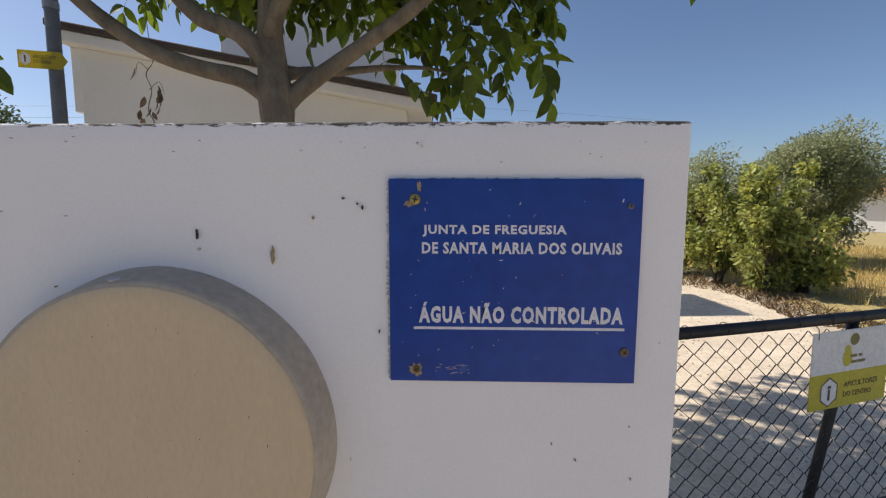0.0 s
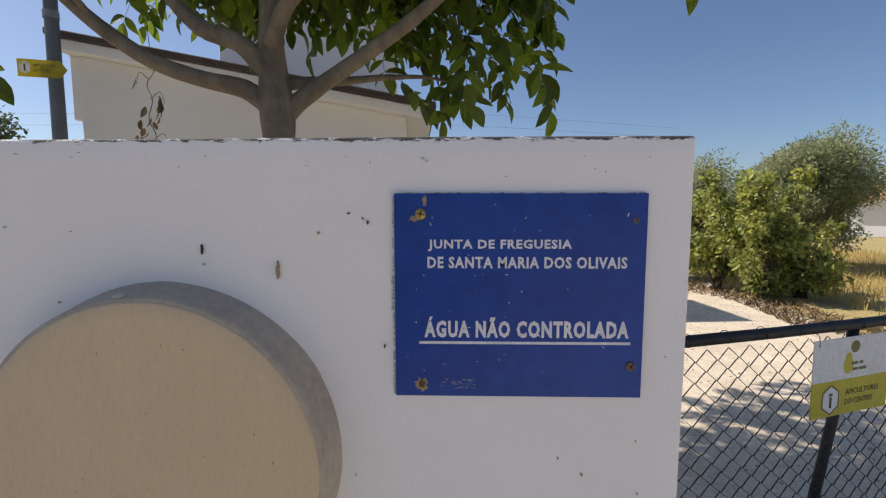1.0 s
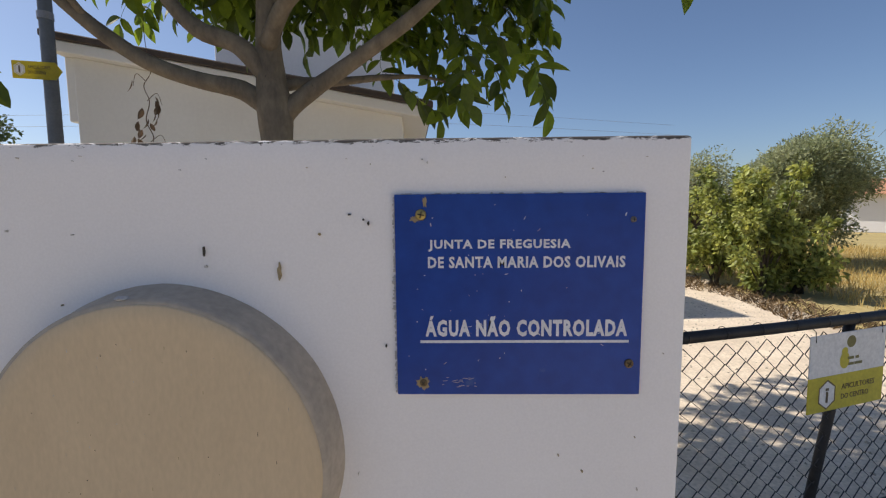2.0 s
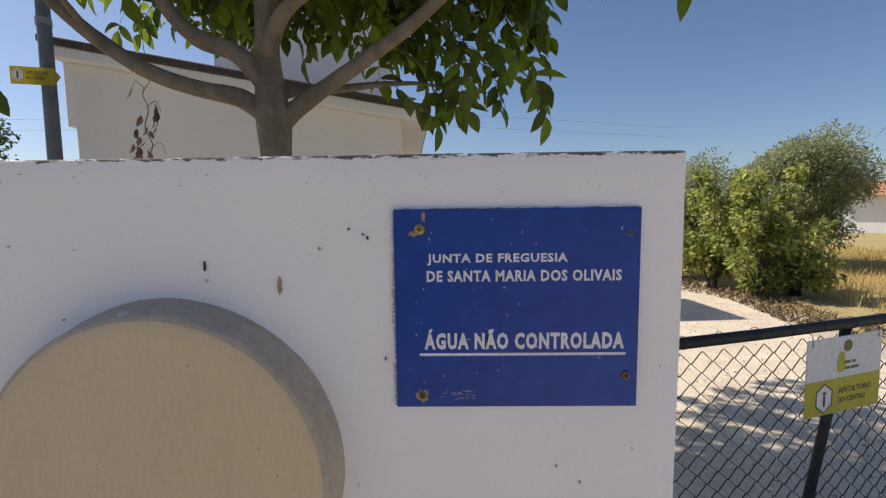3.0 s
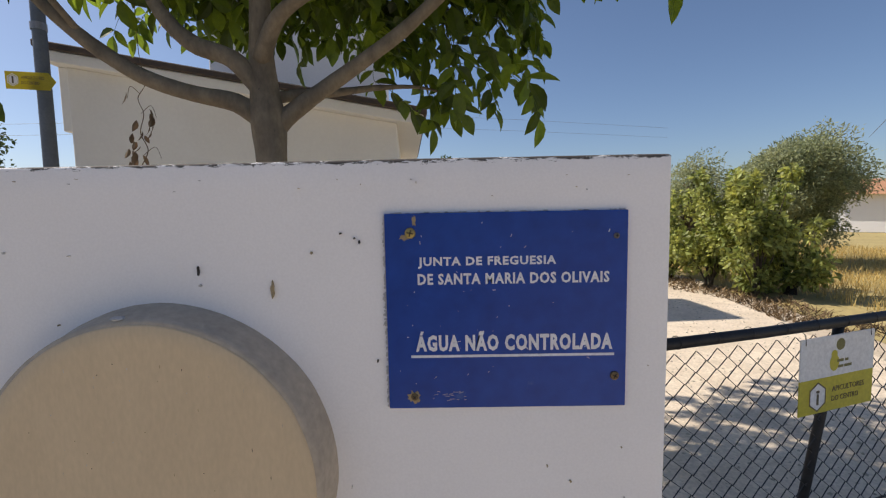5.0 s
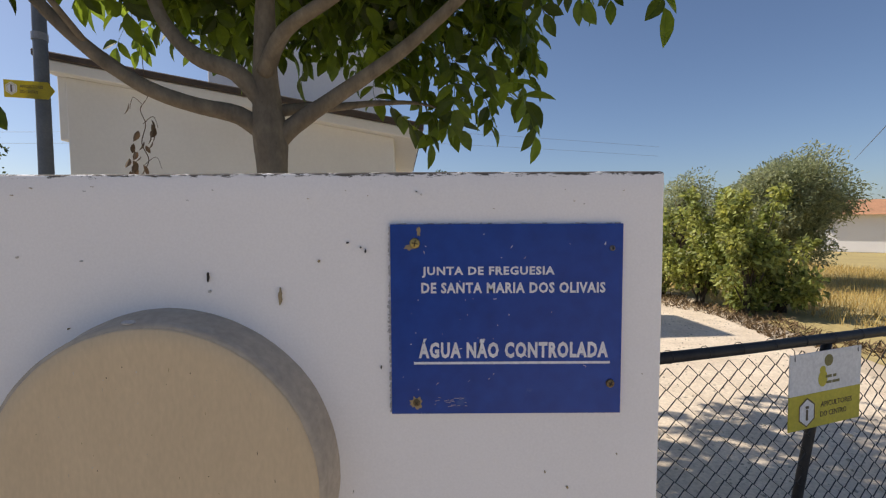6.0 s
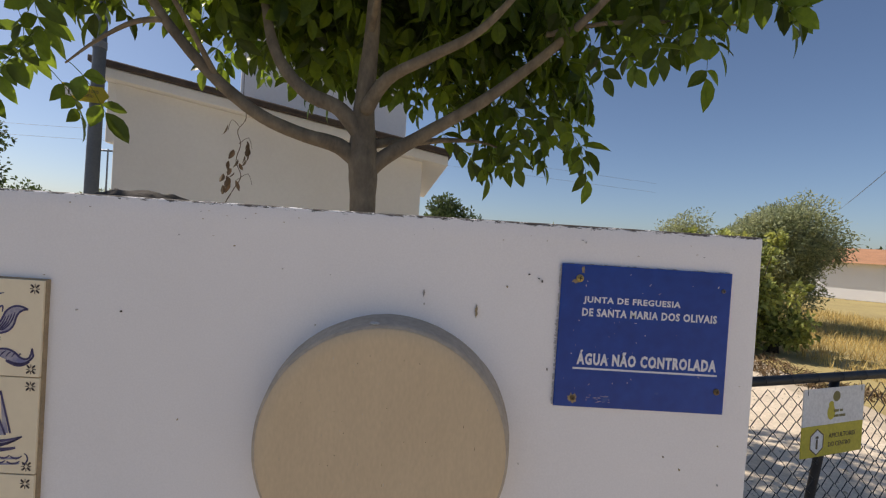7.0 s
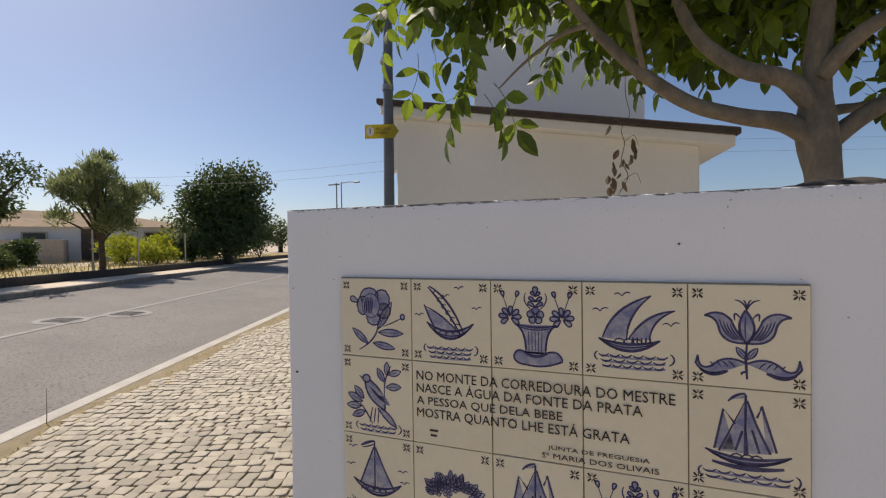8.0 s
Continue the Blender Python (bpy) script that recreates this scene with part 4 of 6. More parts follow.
part("tower_cap", slab([(0.5, 2.1), (3.44, 2.1), (3.44, 3.4), (0.5, 3.4)], lambda a: 5.5, lambda a: 5.62), M_ROOFD, house, "dark tower cap")

# ---------------------------------------------------------------- steel pole with arrow sign
POLE = Vector((-3.95, 3.86))
pole = tagged(empty("utility_pole", (POLE.x, POLE.y, 0)), "tall dark blue-grey steel pole beside the pavement", "pole")
part("shaft", tube(bmesh.new(), [(0.0, 0, -0.1, 0.070), (0.015, 0, 2.0, 0.064), (0.035, 0, 4.6, 0.055), (0.06, 0, 8.0, 0.044)], 20), M_POLE, pole, smooth=True)
part("base_collar", tube(bmesh.new(), [(0, 0, 0.0, 0.13), (0, 0, 0.06, 0.13), (0, 0, 0.08, 0.10), (0, 0, 0.22, 0.10)], 20), M_POLE, pole)
part("clamp_band", tube(bmesh.new(), [(0.022, 0, 3.32, 0.068), (0.022, 0, 3.39, 0.068)], 20), M_GALV, pole)
arrow = tagged(empty("arrow_sign", (POLE.x - 0.04, POLE.y - 0.10, 2.73), 17), "yellow arrow-shaped direction sign clamped to the steel pole", "sign")
arrow.scale = (0.84, 1.0, 0.84)
bm = bmesh.new()
pts = [(-0.22, 0), (0.20, 0), (0.27, 0.10), (0.20, 0.20), (-0.22, 0.20)]
bm.faces.new([bm.verts.new((x, 0, z)) for x, z in pts])
bmesh.ops.solidify(bm, geom=bm.faces[:], thickness=0.012)
bmesh.ops.recalc_face_normals(bm, faces=bm.faces)
part("board", bm, M_SIGNYEL, arrow)
bm = bmesh.new()
ribbon(bm, arc(-0.14, 0.10, 0.055, 0.07, 30, 390, 6), 0.010, y=-0.0165, taper=False)
fill(bm, arc(-0.14, 0.10, 0.045, 0.058, 30, 330, 5), y=-0.015)
part("emblem", bm, M_SIGNWHITE, arrow)
part("emblem_mark", box(-0.148, -0.132, -0.019, -0.015, 0.06, 0.14, 0.003), M_SIGNDARK, arrow)
text_mesh("lettering", "APICULTORES", 0.22, 0.035, M_SIGNDARK, arrow, (-0.06, -0.0145, 0.115), extrude=0.002)
text_mesh("lettering", "DO CENTRO", 0.17, 0.035, M_SIGNDARK, arrow, (-0.06, -0.0145, 0.055), extrude=0.002)
part("bracket", box(-0.03, 0.11, 0.012, 0.05, 0.04, 0.07, 0.004), M_GALV, arrow)
part("bracket", box(-0.03, 0.11, 0.012, 0.05, 0.13, 0.16, 0.004), M_GALV, arrow)

# ---------------------------------------------------------------- mesh gate beside the wall
GA = 17.6
gate = tagged(empty("mesh_gate", (0.915, 1.05, 0.0), GA), "low dark steel gate filled with chain-link mesh", "gate")
G0, G1, GZ0, GZ1 = -0.62, 2.15, 0.015, 0.955
part("top_rail", tube(bmesh.new(), [(G0, 0, GZ1, 0.024), (0.5, 0, GZ1 - 0.006, 0.024), (1.3, 0, GZ1 - 0.002, 0.024), (G1, 0, GZ1, 0.024)], 12), M_GATE, gate, smooth=True)
part("bottom_wire", tube(bmesh.new(), [(G0, 0, GZ0 + 0.01, 0.005), (G1, 0, GZ0 + 0.01, 0.005)], 8), M_GATE, gate, smooth=True)
for x in (G0, G1):
    part("end_post", tube(bmesh.new(), [(x, 0, 0.0, 0.024), (x, 0, GZ1 + 0.02, 0.024)], 12), M_GATE, gate, smooth=True)
part("middle_bar", tube(bmesh.new(), [(0.79, 0.01, 0.0, 0.021), (0.86, 0.01, 0.32, 0.021), (0.925, 0.01, 0.62, 0.021), (0.99, 0.01, 0.93, 0.021)], 10), M_GATE, gate, "leaning dark steel bar", smooth=True)
bm = bmesh.new()
PIT, HGT = 0.055, 0.044
nx = int((G1 - G0) / PIT)
nz = int((GZ1 - GZ0 - 0.02) / HGT)
wire = 0.0025
for i in range(nx):
    x = G0 + 0.03 + i * PIT
    line = []
    for k in range(nz + 1):
        side = (k + i) % 2
        xx = x + (PIT / 2 + 0.0012 if side else -PIT / 2 - 0.0012) + 0.0025 * noise.noise(Vector((x * 7, k * 0.6, 1.3)))
        line.append((xx, 0.0035 if side else -0.0035, GZ0 + 0.012 + k * HGT + 0.003 * noise.noise(Vector((x * 5, k * 0.5, 4.1))), wire))
    tube(bm, line, 4, cap=False)
part("chain_link", bm, M_WIRE, gate, "dark chain-link wire mesh")
bm = bmesh.new()
for i in range(14):
    x = G0 + 0.1 + i * 0.19
    tube(bm, [(x, 0.027 * math.sin(a), GZ1 - 0.001 + 0.027 * math.cos(a), 0.0016) for a in [k * math.pi / 5 for k in range(11)]], 4, cap=False)
part("tie_wire", bm, M_WIRE, gate)["kind"] = "stuff"

board = tagged(empty("gate_sign", (0.915 + 0.685 * math.cos(radians(GA)) + 0.012, 1.05 + 0.685 * math.sin(radians(GA)) - 0.032, 0.560), GA), "white and yellow printed board wired to the mesh gate", "sign")
board.matrix_basis = board.matrix_basis @ pose(0, 0, 0, 0, -1.2, 0)
board.scale = (0.89, 1.0, 0.90)
BW, BH = 0.525, 0.385
part("upper_panel", box(0, BW, -0.006, 0, BH * 0.46, BH, 0.001), M_SIGNWHITE, board, "white upper half")
part("lower_panel", box(0, BW, -0.006, 0, 0, BH * 0.46 - 0.0003, 0.001), M_SIGNYEL, board, "yellow lower half")
bm = bmesh.new()
fill(bm, arc(0.275, 0.335, 0.032, 0.030, 0, 360, 20)[:-1], y=-0.0068)
part("logo_dot", bm, M_SIGNOLIVE, board)
bm = bmesh.new()
fill(bm, arc(0.235, 0.245, 0.034, 0.042, 0, 360, 20)[:-1], y=-0.0068)
fill(bm, arc(0.232, 0.290, 0.022, 0.020, 0, 360, 16)[:-1], y=-0.0072)
part("logo_shape", bm, M_SIGNYEL, board)
bm = bmesh.new()
for x0, x1, z in ((0.255, 0.30, 0.252), (0.31, 0.335, 0.252), (0.262, 0.30, 0.222), (0.305, 0.36, 0.222)):
    box(x0, x1, -0.0072, -0.0062, z - 0.007, z + 0.007, 0.0004, into=bm)
part("logo_bars", bm, M_SIGNOLIVE, board)
hexa = [(0.125 + 0.062 * math.sin(radians(60 * k)), 0.085 + 0.072 * math.cos(radians(60 * k))) for k in range(7)]
bm = bmesh.new()
fill(bm, hexa[:-1], y=-0.0066)
part("badge", bm, M_SIGNWHITE, board)
bm = bmesh.new()
ribbon(bm, hexa, 0.008, y=-0.0072, taper=False)
box(0.119, 0.131, -0.0074, -0.0066, 0.045, 0.100, 0.002, into=bm)
box(0.115, 0.135, -0.0074, -0.0066, 0.105, 0.118, 0.002, into=bm)
part("badge_mark", bm, M_SIGNDARK, board)
text_mesh("lettering", "APICULTORES", 0.235, 0.028, M_SIGNDARK, board, (0.225, -0.0063, 0.098), extrude=0.001, offset=0.006)
text_mesh("lettering", "DO CENTRO", 0.195, 0.028, M_SIGNDARK, board, (0.225, -0.0063, 0.048), extrude=0.001, offset=0.006)
for x in (0.03, BW - 0.03):
    part("wire_tie", tube(bmesh.new(), [(x, -0.008, BH - 0.03, 0.002), (x + 0.005, -0.002, BH + 0.02, 0.002), (x + 0.006, 0.03, BH + 0.045, 0.002)], 5), M_WIRE, board)


# ---------------------------------------------------------------- foliage builders
def quads(name, co, faces, material, parent=None):
    me = bpy.data.meshes.new(name)
    me.from_pydata(co.tolist() if hasattr(co, "tolist") else co, [], faces.tolist() if hasattr(faces, "tolist") else faces)
    me.materials.append(material)
    ob = new(name, me)
    if parent is not None:
        ob.parent = parent
    return ob


def leaf_cloud(name, clumps, count, length, width, material, parent, seed, shell=0.45, droop=0.0):
    """Many small folded leaves gathered in clumps (x, y, z, r, squash)."""
    rg = np.random.default_rng(seed)
    cl = np.array([(c[0], c[1], c[2], c[3], c[4] if len(c) > 4 else 1.0) for c in clumps])
    wgt = cl[:, 3] ** 2
    pick = rg.choice(len(cl), count, p=wgt / wgt.sum())
    d = rg.normal(size=(count, 3))
    d /= np.linalg.norm(d, axis=1)[:, None]
    rad = cl[pick, 3] * (shell + (1.04 - shell) * rg.random(count) ** 0.8)
    rad *= 1 + 0.22 * np.sin(d[:, 0] * 7 + pick) * np.cos(d[:, 2] * 6 + pick * 2)
    p = cl[pick, :3] + d * rad[:, None]
    p[:, 2] = cl[pick, 2] + (p[:, 2] - cl[pick, 2]) * cl[pick, 4]
    ax = d * 0.7 + rg.normal(size=(count, 3)) * 0.7
    ax[:, 2] -= droop
    ax /= np.linalg.norm(ax, axis=1)[:, None]
    sd_ = np.cross(ax, rg.normal(size=(count, 3)))
    sd_ /= np.linalg.norm(sd_, axis=1)[:, None]
    up = np.cross(ax, sd_)
    L = length * rg.uniform(0.6, 1.25, count)[:, None]
    W = width * rg.uniform(0.7, 1.2, count)[:, None]
    v = np.stack([p, p + ax * L * 0.45 + sd_ * W * 0.5 + up * W * 0.15, p + ax * L, p + ax * L * 0.45 - sd_ * W * 0.5 + up * W * 0.15], 1).reshape(-1, 3)
    b = np.arange(count) * 4
    f = np.concatenate([np.stack([b, b + 1, b + 2], 1), np.stack([b, b + 2, b + 3], 1)])
    return quads(name, v, f, material, parent)


def clump_set(center, radii, n, r0, r1, seed):
    rg = random.Random(seed)
    out = []
    for k in range(n):
        while True:
            q = Vector((rg.uniform(-1, 1), rg.uniform(-1, 1), rg.uniform(-1, 1)))
            if q.length < 1:
                break
        q *= (0.55 + 0.45 * rg.random())
        out.append((center[0] + q.x * radii[0], center[1] + q.y * radii[1], center[2] + q.z * radii[2], rg.uniform(r0, r1), rg.uniform(0.7, 1.0)))
    return out


def simple_tree(name, base, crown_c, radii, n_clump, r0, r1, count, leaf, leaf_w, leaf_m, bark, trunk_r, label, seed, shell=0.45, fork=0.35, category="tree", branches=7, droop=0.0):
    tree = tagged(empty(name, base), label, category)
    rg = random.Random(seed)
    cx, cy, cz = crown_c[0] - base[0], crown_c[1] - base[1], crown_c[2] - base[2]
    fz = cz * fork
    bm = tube(bmesh.new(), smooth_line([(0, 0, -0.1, trunk_r * 1.5), (0.01, 0.01, 0.15, trunk_r * 1.1), (cx * 0.2, cy * 0.2, fz * 0.6, trunk_r), (cx * 0.3, cy * 0.3, fz, trunk_r * 0.9)], 4), 9, 0.25)
    part("trunk", bm, bark, tree, smooth=True)
    bm = bmesh.new()
    cl = clump_set((cx, cy, cz), radii, n_clump, r0, r1, seed)
    for c in sorted(cl, key=lambda c: -c[3])[:branches * 3]:
        mid = (cx * 0.3 + (c[0] - cx * 0.3) * 0.45 + rg.uniform(-0.1, 0.1), cy * 0.3 + (c[1] - cy * 0.3) * 0.45, fz + (c[2] - fz) * 0.55, trunk_r * 0.4)
        tube(bm, smooth_line([(cx * 0.3, cy * 0.3, fz * 0.95, trunk_r * 0.6), mid, (c[0], c[1], c[2], trunk_r * 0.12)], 4), 6, 0.2)
    part("bough", bm, bark, tree, smooth=True)["kind"] = "stuff"
    leaf_cloud("crown", cl, count, leaf, leaf_w, leaf_m, tree, seed, shell, droop)
    return tree

# ---------------------------------------------------------------- walnut tree behind the wall
TB = Vector((-0.555, 1.15, 0.0))
walnut = tagged(empty("walnut_tree", (TB.x - 0.09, TB.y, 0.05)), "young walnut tree with spreading limbs and large hanging leaflets", "tree")


def rel(pts):
    return [(x - TB.x, y - TB.y, z, r) for x, y, z, r in pts]


part("trunk", tube(bmesh.new(), smooth_line(rel([(-0.555, 1.15, -0.1, 0.10), (-0.552, 1.15, 0.1, 0.072), (-0.545, 1.145, 0.8, 0.062), (-0.55, 1.15, 1.45, 0.057), (-0.555, 1.16, 1.66, 0.060), (-0.562, 1.17, 1.76, 0.068), (-0.568, 1.17, 1.84, 0.070), (-0.575, 1.17, 1.92, 0.056), (-0.576, 1.165, 1.99, 0.036)]), 6), 16, 0.10), M_BARK, walnut, "smooth grey-brown trunk", smooth=True)
BOUGHS = [
    [(-0.56, 1.17, 1.80, 0.055), (-0.68, 1.15, 1.885, 0.046), (-0.86, 1.11, 1.925, 0.040), (-1.05, 1.08, 2.00, 0.036), (-1.27, 1.03, 2.18, 0.030), (-1.47, 1.00, 2.42, 0.024), (-1.66, 0.98, 2.75, 0.016), (-1.80, 0.98, 3.05, 0.007)],
    [(-0.55, 1.18, 1.78, 0.055), (-0.45, 1.19, 1.87, 0.043), (-0.27, 1.19, 1.99, 0.038), (-0.02, 1.17, 2.15, 0.033), (0.24, 1.13, 2.36, 0.027), (0.50, 1.08, 2.62, 0.019), (0.70, 1.05, 2.9, 0.008)],
    [(-0.58, 1.16, 1.94, 0.052), (-0.68, 1.13, 2.05, 0.046), (-0.83, 1.12, 2.11, 0.040), (-0.98, 1.15, 2.27, 0.033), (-1.07, 1.20, 2.52, 0.024), (-1.12, 1.25, 2.85, 0.010)],
    [(-0.572, 1.17, 1.80, 0.076), (-0.575, 1.17, 1.92, 0.072), (-0.575, 1.16, 2.06, 0.058), (-0.56, 1.14, 2.32, 0.046), (-0.55, 1.12, 2.65, 0.034), (-0.60, 1.20, 3.05, 0.026), (-0.66, 1.5, 3.6, 0.018), (-0.75, 2.0, 4.2, 0.008)],
    [(-0.57, 1.14, 2.05, 0.045), (-0.46, 1.06, 2.18, 0.034), (-0.28, 0.99, 2.26, 0.029), (-0.06, 0.94, 2.38, 0.022), (0.14, 0.88, 2.62, 0.014), (0.25, 0.84, 2.9, 0.006)],
    [(-0.57, 1.17, 1.90, 0.030), (-0.46, 1.27, 1.945, 0.027), (-0.36, 1.36, 1.97, 0.023), (-0.18, 1.52, 2.03, 0.017), (0.03, 1.64, 2.06, 0.010), (0.22, 1.70, 2.02, 0.005)],
    [(-1.42, 1.00, 2.34, 0.016), (-1.53, 0.98, 2.31, 0.012), (-1.68, 0.98, 2.22, 0.008), (-1.80, 0.98, 2.12, 0.004)],
    [(0.25, 1.13, 2.46, 0.016), (0.52, 1.17, 2.55, 0.012), (0.86, 1.20, 2.60, 0.009), (1.20, 1.22, 2.62, 0.005)],
    [(-0.56, 1.13, 2.4, 0.02), (-0.50, 0.90, 2.48, 0.015), (-0.45, 0.62, 2.50, 0.009), (-0.42, 0.40, 2.44, 0.004)],
    [(-1.60, 0.98, 2.66, 0.013), (-1.95, 1.0, 2.84, 0.010), (-2.25, 1.05, 2.92, 0.007), (-2.5, 1.1, 2.88, 0.004)],
    [(-1.2, 1.05, 2.12, 0.016), (-1.28, 0.80, 2.36, 0.011), (-1.36, 0.58, 2.5, 0.006)],
]
for pts in BOUGHS:
    part("limb", tube(bmesh.new(), smooth_line([(x, y, z, r * 0.82) for x, y, z, r in rel(pts)], 5), 12, 0.14), M_BARK, walnut, smooth=True)


def leaflet(bm, base, ax, side, up, L, W):
    """One ovate leaflet, folded along the midrib and curled at the tip."""
    prof = [(0.0, 0.0, 0.0), (0.16, 0.30, 0.02), (0.38, 0.50, 0.0), (0.62, 0.46, -0.03), (0.84, 0.24, -0.08), (1.0, 0.0, -0.14)]
    mid = [bm.verts.new(base + ax * (t * L) + up * (c * L)) for t, w, c in prof]
    le = [bm.verts.new(base + ax * (t * L) + up * (c * L + w * W * 0.28) + side * (w * W)) for t, w, c in prof[1:-1]]
    ri = [bm.verts.new(base + ax * (t * L) + up * (c * L + w * W * 0.28) - side * (w * W)) for t, w, c in prof[1:-1]]
    for s, flip in ((le, False), (ri, True)):
        chain = [(mid[0], s[0], mid[1])] + [(mid[i + 1], s[i], s[i + 1], mid[i + 2]) for i in range(3)] + [(mid[4], s[3], mid[5])]
        for q in chain:
            bm.faces.new(q[::-1] if flip else q)


def compound_leaf(seed):
    """A drooping walnut leaf of five to seven leaflets; it hangs from the origin along +x."""
    rg = random.Random(seed)
    bm = bmesh.new()
    n = rg.choice((2, 3, 3))
    total = rg.uniform(0.20, 0.29)
    curve = [Vector((total * t, 0.02 * math.sin(3 * t + seed), -0.30 * total * t * t)) for t in [i / 6 for i in range(7)]]
    tube(bm, [(*p, 0.0018 - 0.0001 * i) for i, p in enumerate(curve)], 4, cap=False)

    def at(t):
        k = min(5, int(t * 6))
        return curve[k].lerp(curve[k + 1], t * 6 - k)
    for i in range(n):
        t = 0.38 + 0.5 * i / max(1, n - 1)
        for sgn in (1, -1):
            ax = Vector((rg.uniform(0.35, 0.65), sgn * rg.uniform(0.7, 1.0), rg.uniform(-0.65, -0.05))).normalized()
            up = Vector((rg.uniform(-0.25, 0.25), rg.uniform(-0.25, 0.25), 1))
            side = ax.cross(up).normalized()
            leaflet(bm, at(t), ax, side, side.cross(ax).normalized(), rg.uniform(0.095, 0.138), rg.uniform(0.049, 0.066))
    ax = Vector((0.8, rg.uniform(-0.2, 0.2), rg.uniform(-0.7, -0.3))).normalized()
    side = ax.cross(Vector((0, 0.2, 1))).normalized()
    leaflet(bm, at(1.0), ax, side, side.cross(ax).normalized(), rg.uniform(0.12, 0.158), rg.uniform(0.060, 0.076))
    me = bpy.data.meshes.new("leaf")
    bm.normal_update()
    bm.to_mesh(me)
    bm.free()
    me.materials.append(M_LEAF)
    return me


LEAVES = [compound_leaf(k) for k in range(8)]


def crown_floor(x):
    """Height below which no leaf hangs, along the crown."""
    return float(np.interp(x, (-2.4, -2.0, -1.6, -1.2, -0.9, -0.5, -0.25, 0.1, 0.45, 0.8, 1.2, 1.6), (2.5, 2.55, 2.55, 2.52, 2.50, 2.48, 2.45, 2.45, 2.50, 2.60, 2.62, 2.65)))


rg = random.Random(17)
spots, spray_spots, twigs = [], [], []
for li, pts in enumerate(BOUGHS):
    line = smooth_line(pts, 8)
    start = int(len(line) * (0.35 if li < 5 else 0.2))
    for i in range(start, len(line)):
        for rep in range(1):
            q = Vector(line[i][:3])
            a = rg.uniform(0, 2 * math.pi)
            d = Vector((math.cos(a) * 1.25, math.sin(a) * 0.9, rg.uniform(-0.25, 0.75))).normalized()
            ln = rg.uniform(0.20, 0.55)
            end = q + d * ln + Vector((0, 0, -0.1 * ln))
            if end.y < 0.22 or end.y > 2.5 or end.x < -2.35 or end.x > 1.5:
                continue
            if end.z - 0.15 < crown_floor(end.x) or (end.y < 1.12 and end.z < 2.8):
                continue
            mid = q.lerp(end, 0.5) + Vector((0, 0, 0.05))
            twigs.append([(*q, 0.0042), (*(q.lerp(mid, 0.6) + Vector((0.02, -0.02, 0.035))), 0.0034), (*mid, 0.0028), (*(mid.lerp(end, 0.5) + Vector((-0.02, 0.01, 0.02))), 0.002), (*end, 0.0012)])
            for k in range(4):
                t = 0.4 + 0.2 * k
                spots.append((mid.lerp(end, t * 2 - 1) if t > 0.5 else q.lerp(mid, t * 2), d))
for k in range(170):
    # outer twigs that hang over the ends of the crown
    end = rg.random()
    if end < 0.24:
        c = Vector((rg.uniform(-2.15, -1.4), rg.uniform(0.6, 1.7), rg.uniform(2.1, 3.3)))
    elif end < 0.62:
        c = Vector((rg.uniform(0.2, 1.40), rg.uniform(0.7, 1.8), rg.uniform(2.3, 3.3)))
    else:
        c = Vector((rg.uniform(-1.4, 0.6), rg.uniform(0.6, 2.2), rg.uniform(2.7, 3.6)))
    spots.append((c, Vector((c.x + 0.5, c.y - 1.1, rg.uniform(-0.2, 0.2))).normalized()))
for k in range(350):
    # the inner crown behind the boughs
    while True:
        q = Vector((rg.uniform(-1, 1), rg.uniform(-1, 1), rg.uniform(-1, 1)))
        if q.length < 1:
            break
    c = Vector((-0.55 + q.x * 1.25, 1.90 + q.y * 0.65, 2.88 + q.z * 0.50))
    spots.append((c, Vector((q.x, -0.5, -0.2)).normalized()))
for k in range(50):
    # the thick drooping spray on the right of the crotch
    tt = rg.random()
    c = Vector((-0.28 + 0.86 * tt, rg.uniform(1.45, 2.0), rg.uniform(2.0, 2.5) + 0.14 * tt))
    spray_spots.append((c, Vector((rg.uniform(0.2, 1), rg.uniform(-0.6, 0.6), -0.4)).normalized()))
for k in range(30):
    c = Vector((rg.uniform(-2.5, -1.75), rg.uniform(0.85, 1.5), rg.uniform(2.5, 3.25)))
    spray_spots.append((c, Vector((-1, rg.uniform(-0.8, 0.8), -0.4)).normalized()))
for k in range(6):
    c = Vector((rg.uniform(-1.96, -1.82), rg.uniform(0.9, 1.1), rg.uniform(2.08, 2.36)))
    spray_spots.append((c, Vector((rg.uniform(-1, 0.4), rg.uniform(-0.6, 0.6), -0.5)).normalized()))
for k in range(21):
    c = Vector((rg.uniform(0.42, 1.40), rg.uniform(0.85, 1.3), 0))
    c.z = 2.50 + 0.20 * (c.x - 0.5) + rg.uniform(0.0, 0.35)
    spray_spots.append((c, Vector((1, rg.uniform(-0.8, 0.8), -0.5)).normalized()))
bm = bmesh.new()
for tw in twigs:
    tube(bm, rel(tw), 4, cap=False)
part("twigs", bm, M_BARK, walnut)["kind"] = "stuff"
good = []
for p, d in spots:
    p = p + Vector((rg.uniform(-0.06, 0.06), rg.uniform(-0.06, 0.06), rg.uniform(-0.04, 0.04)))
    # keep the space round the crotch and the front limbs open
    if p.z - 0.12 < crown_floor(p.x) or (p.y < 1.12 and p.z < 2.75 and rg.random() < 0.72):
        continue
    good.append((p, d))
good += spray_spots
rg_dense = random.Random(61)
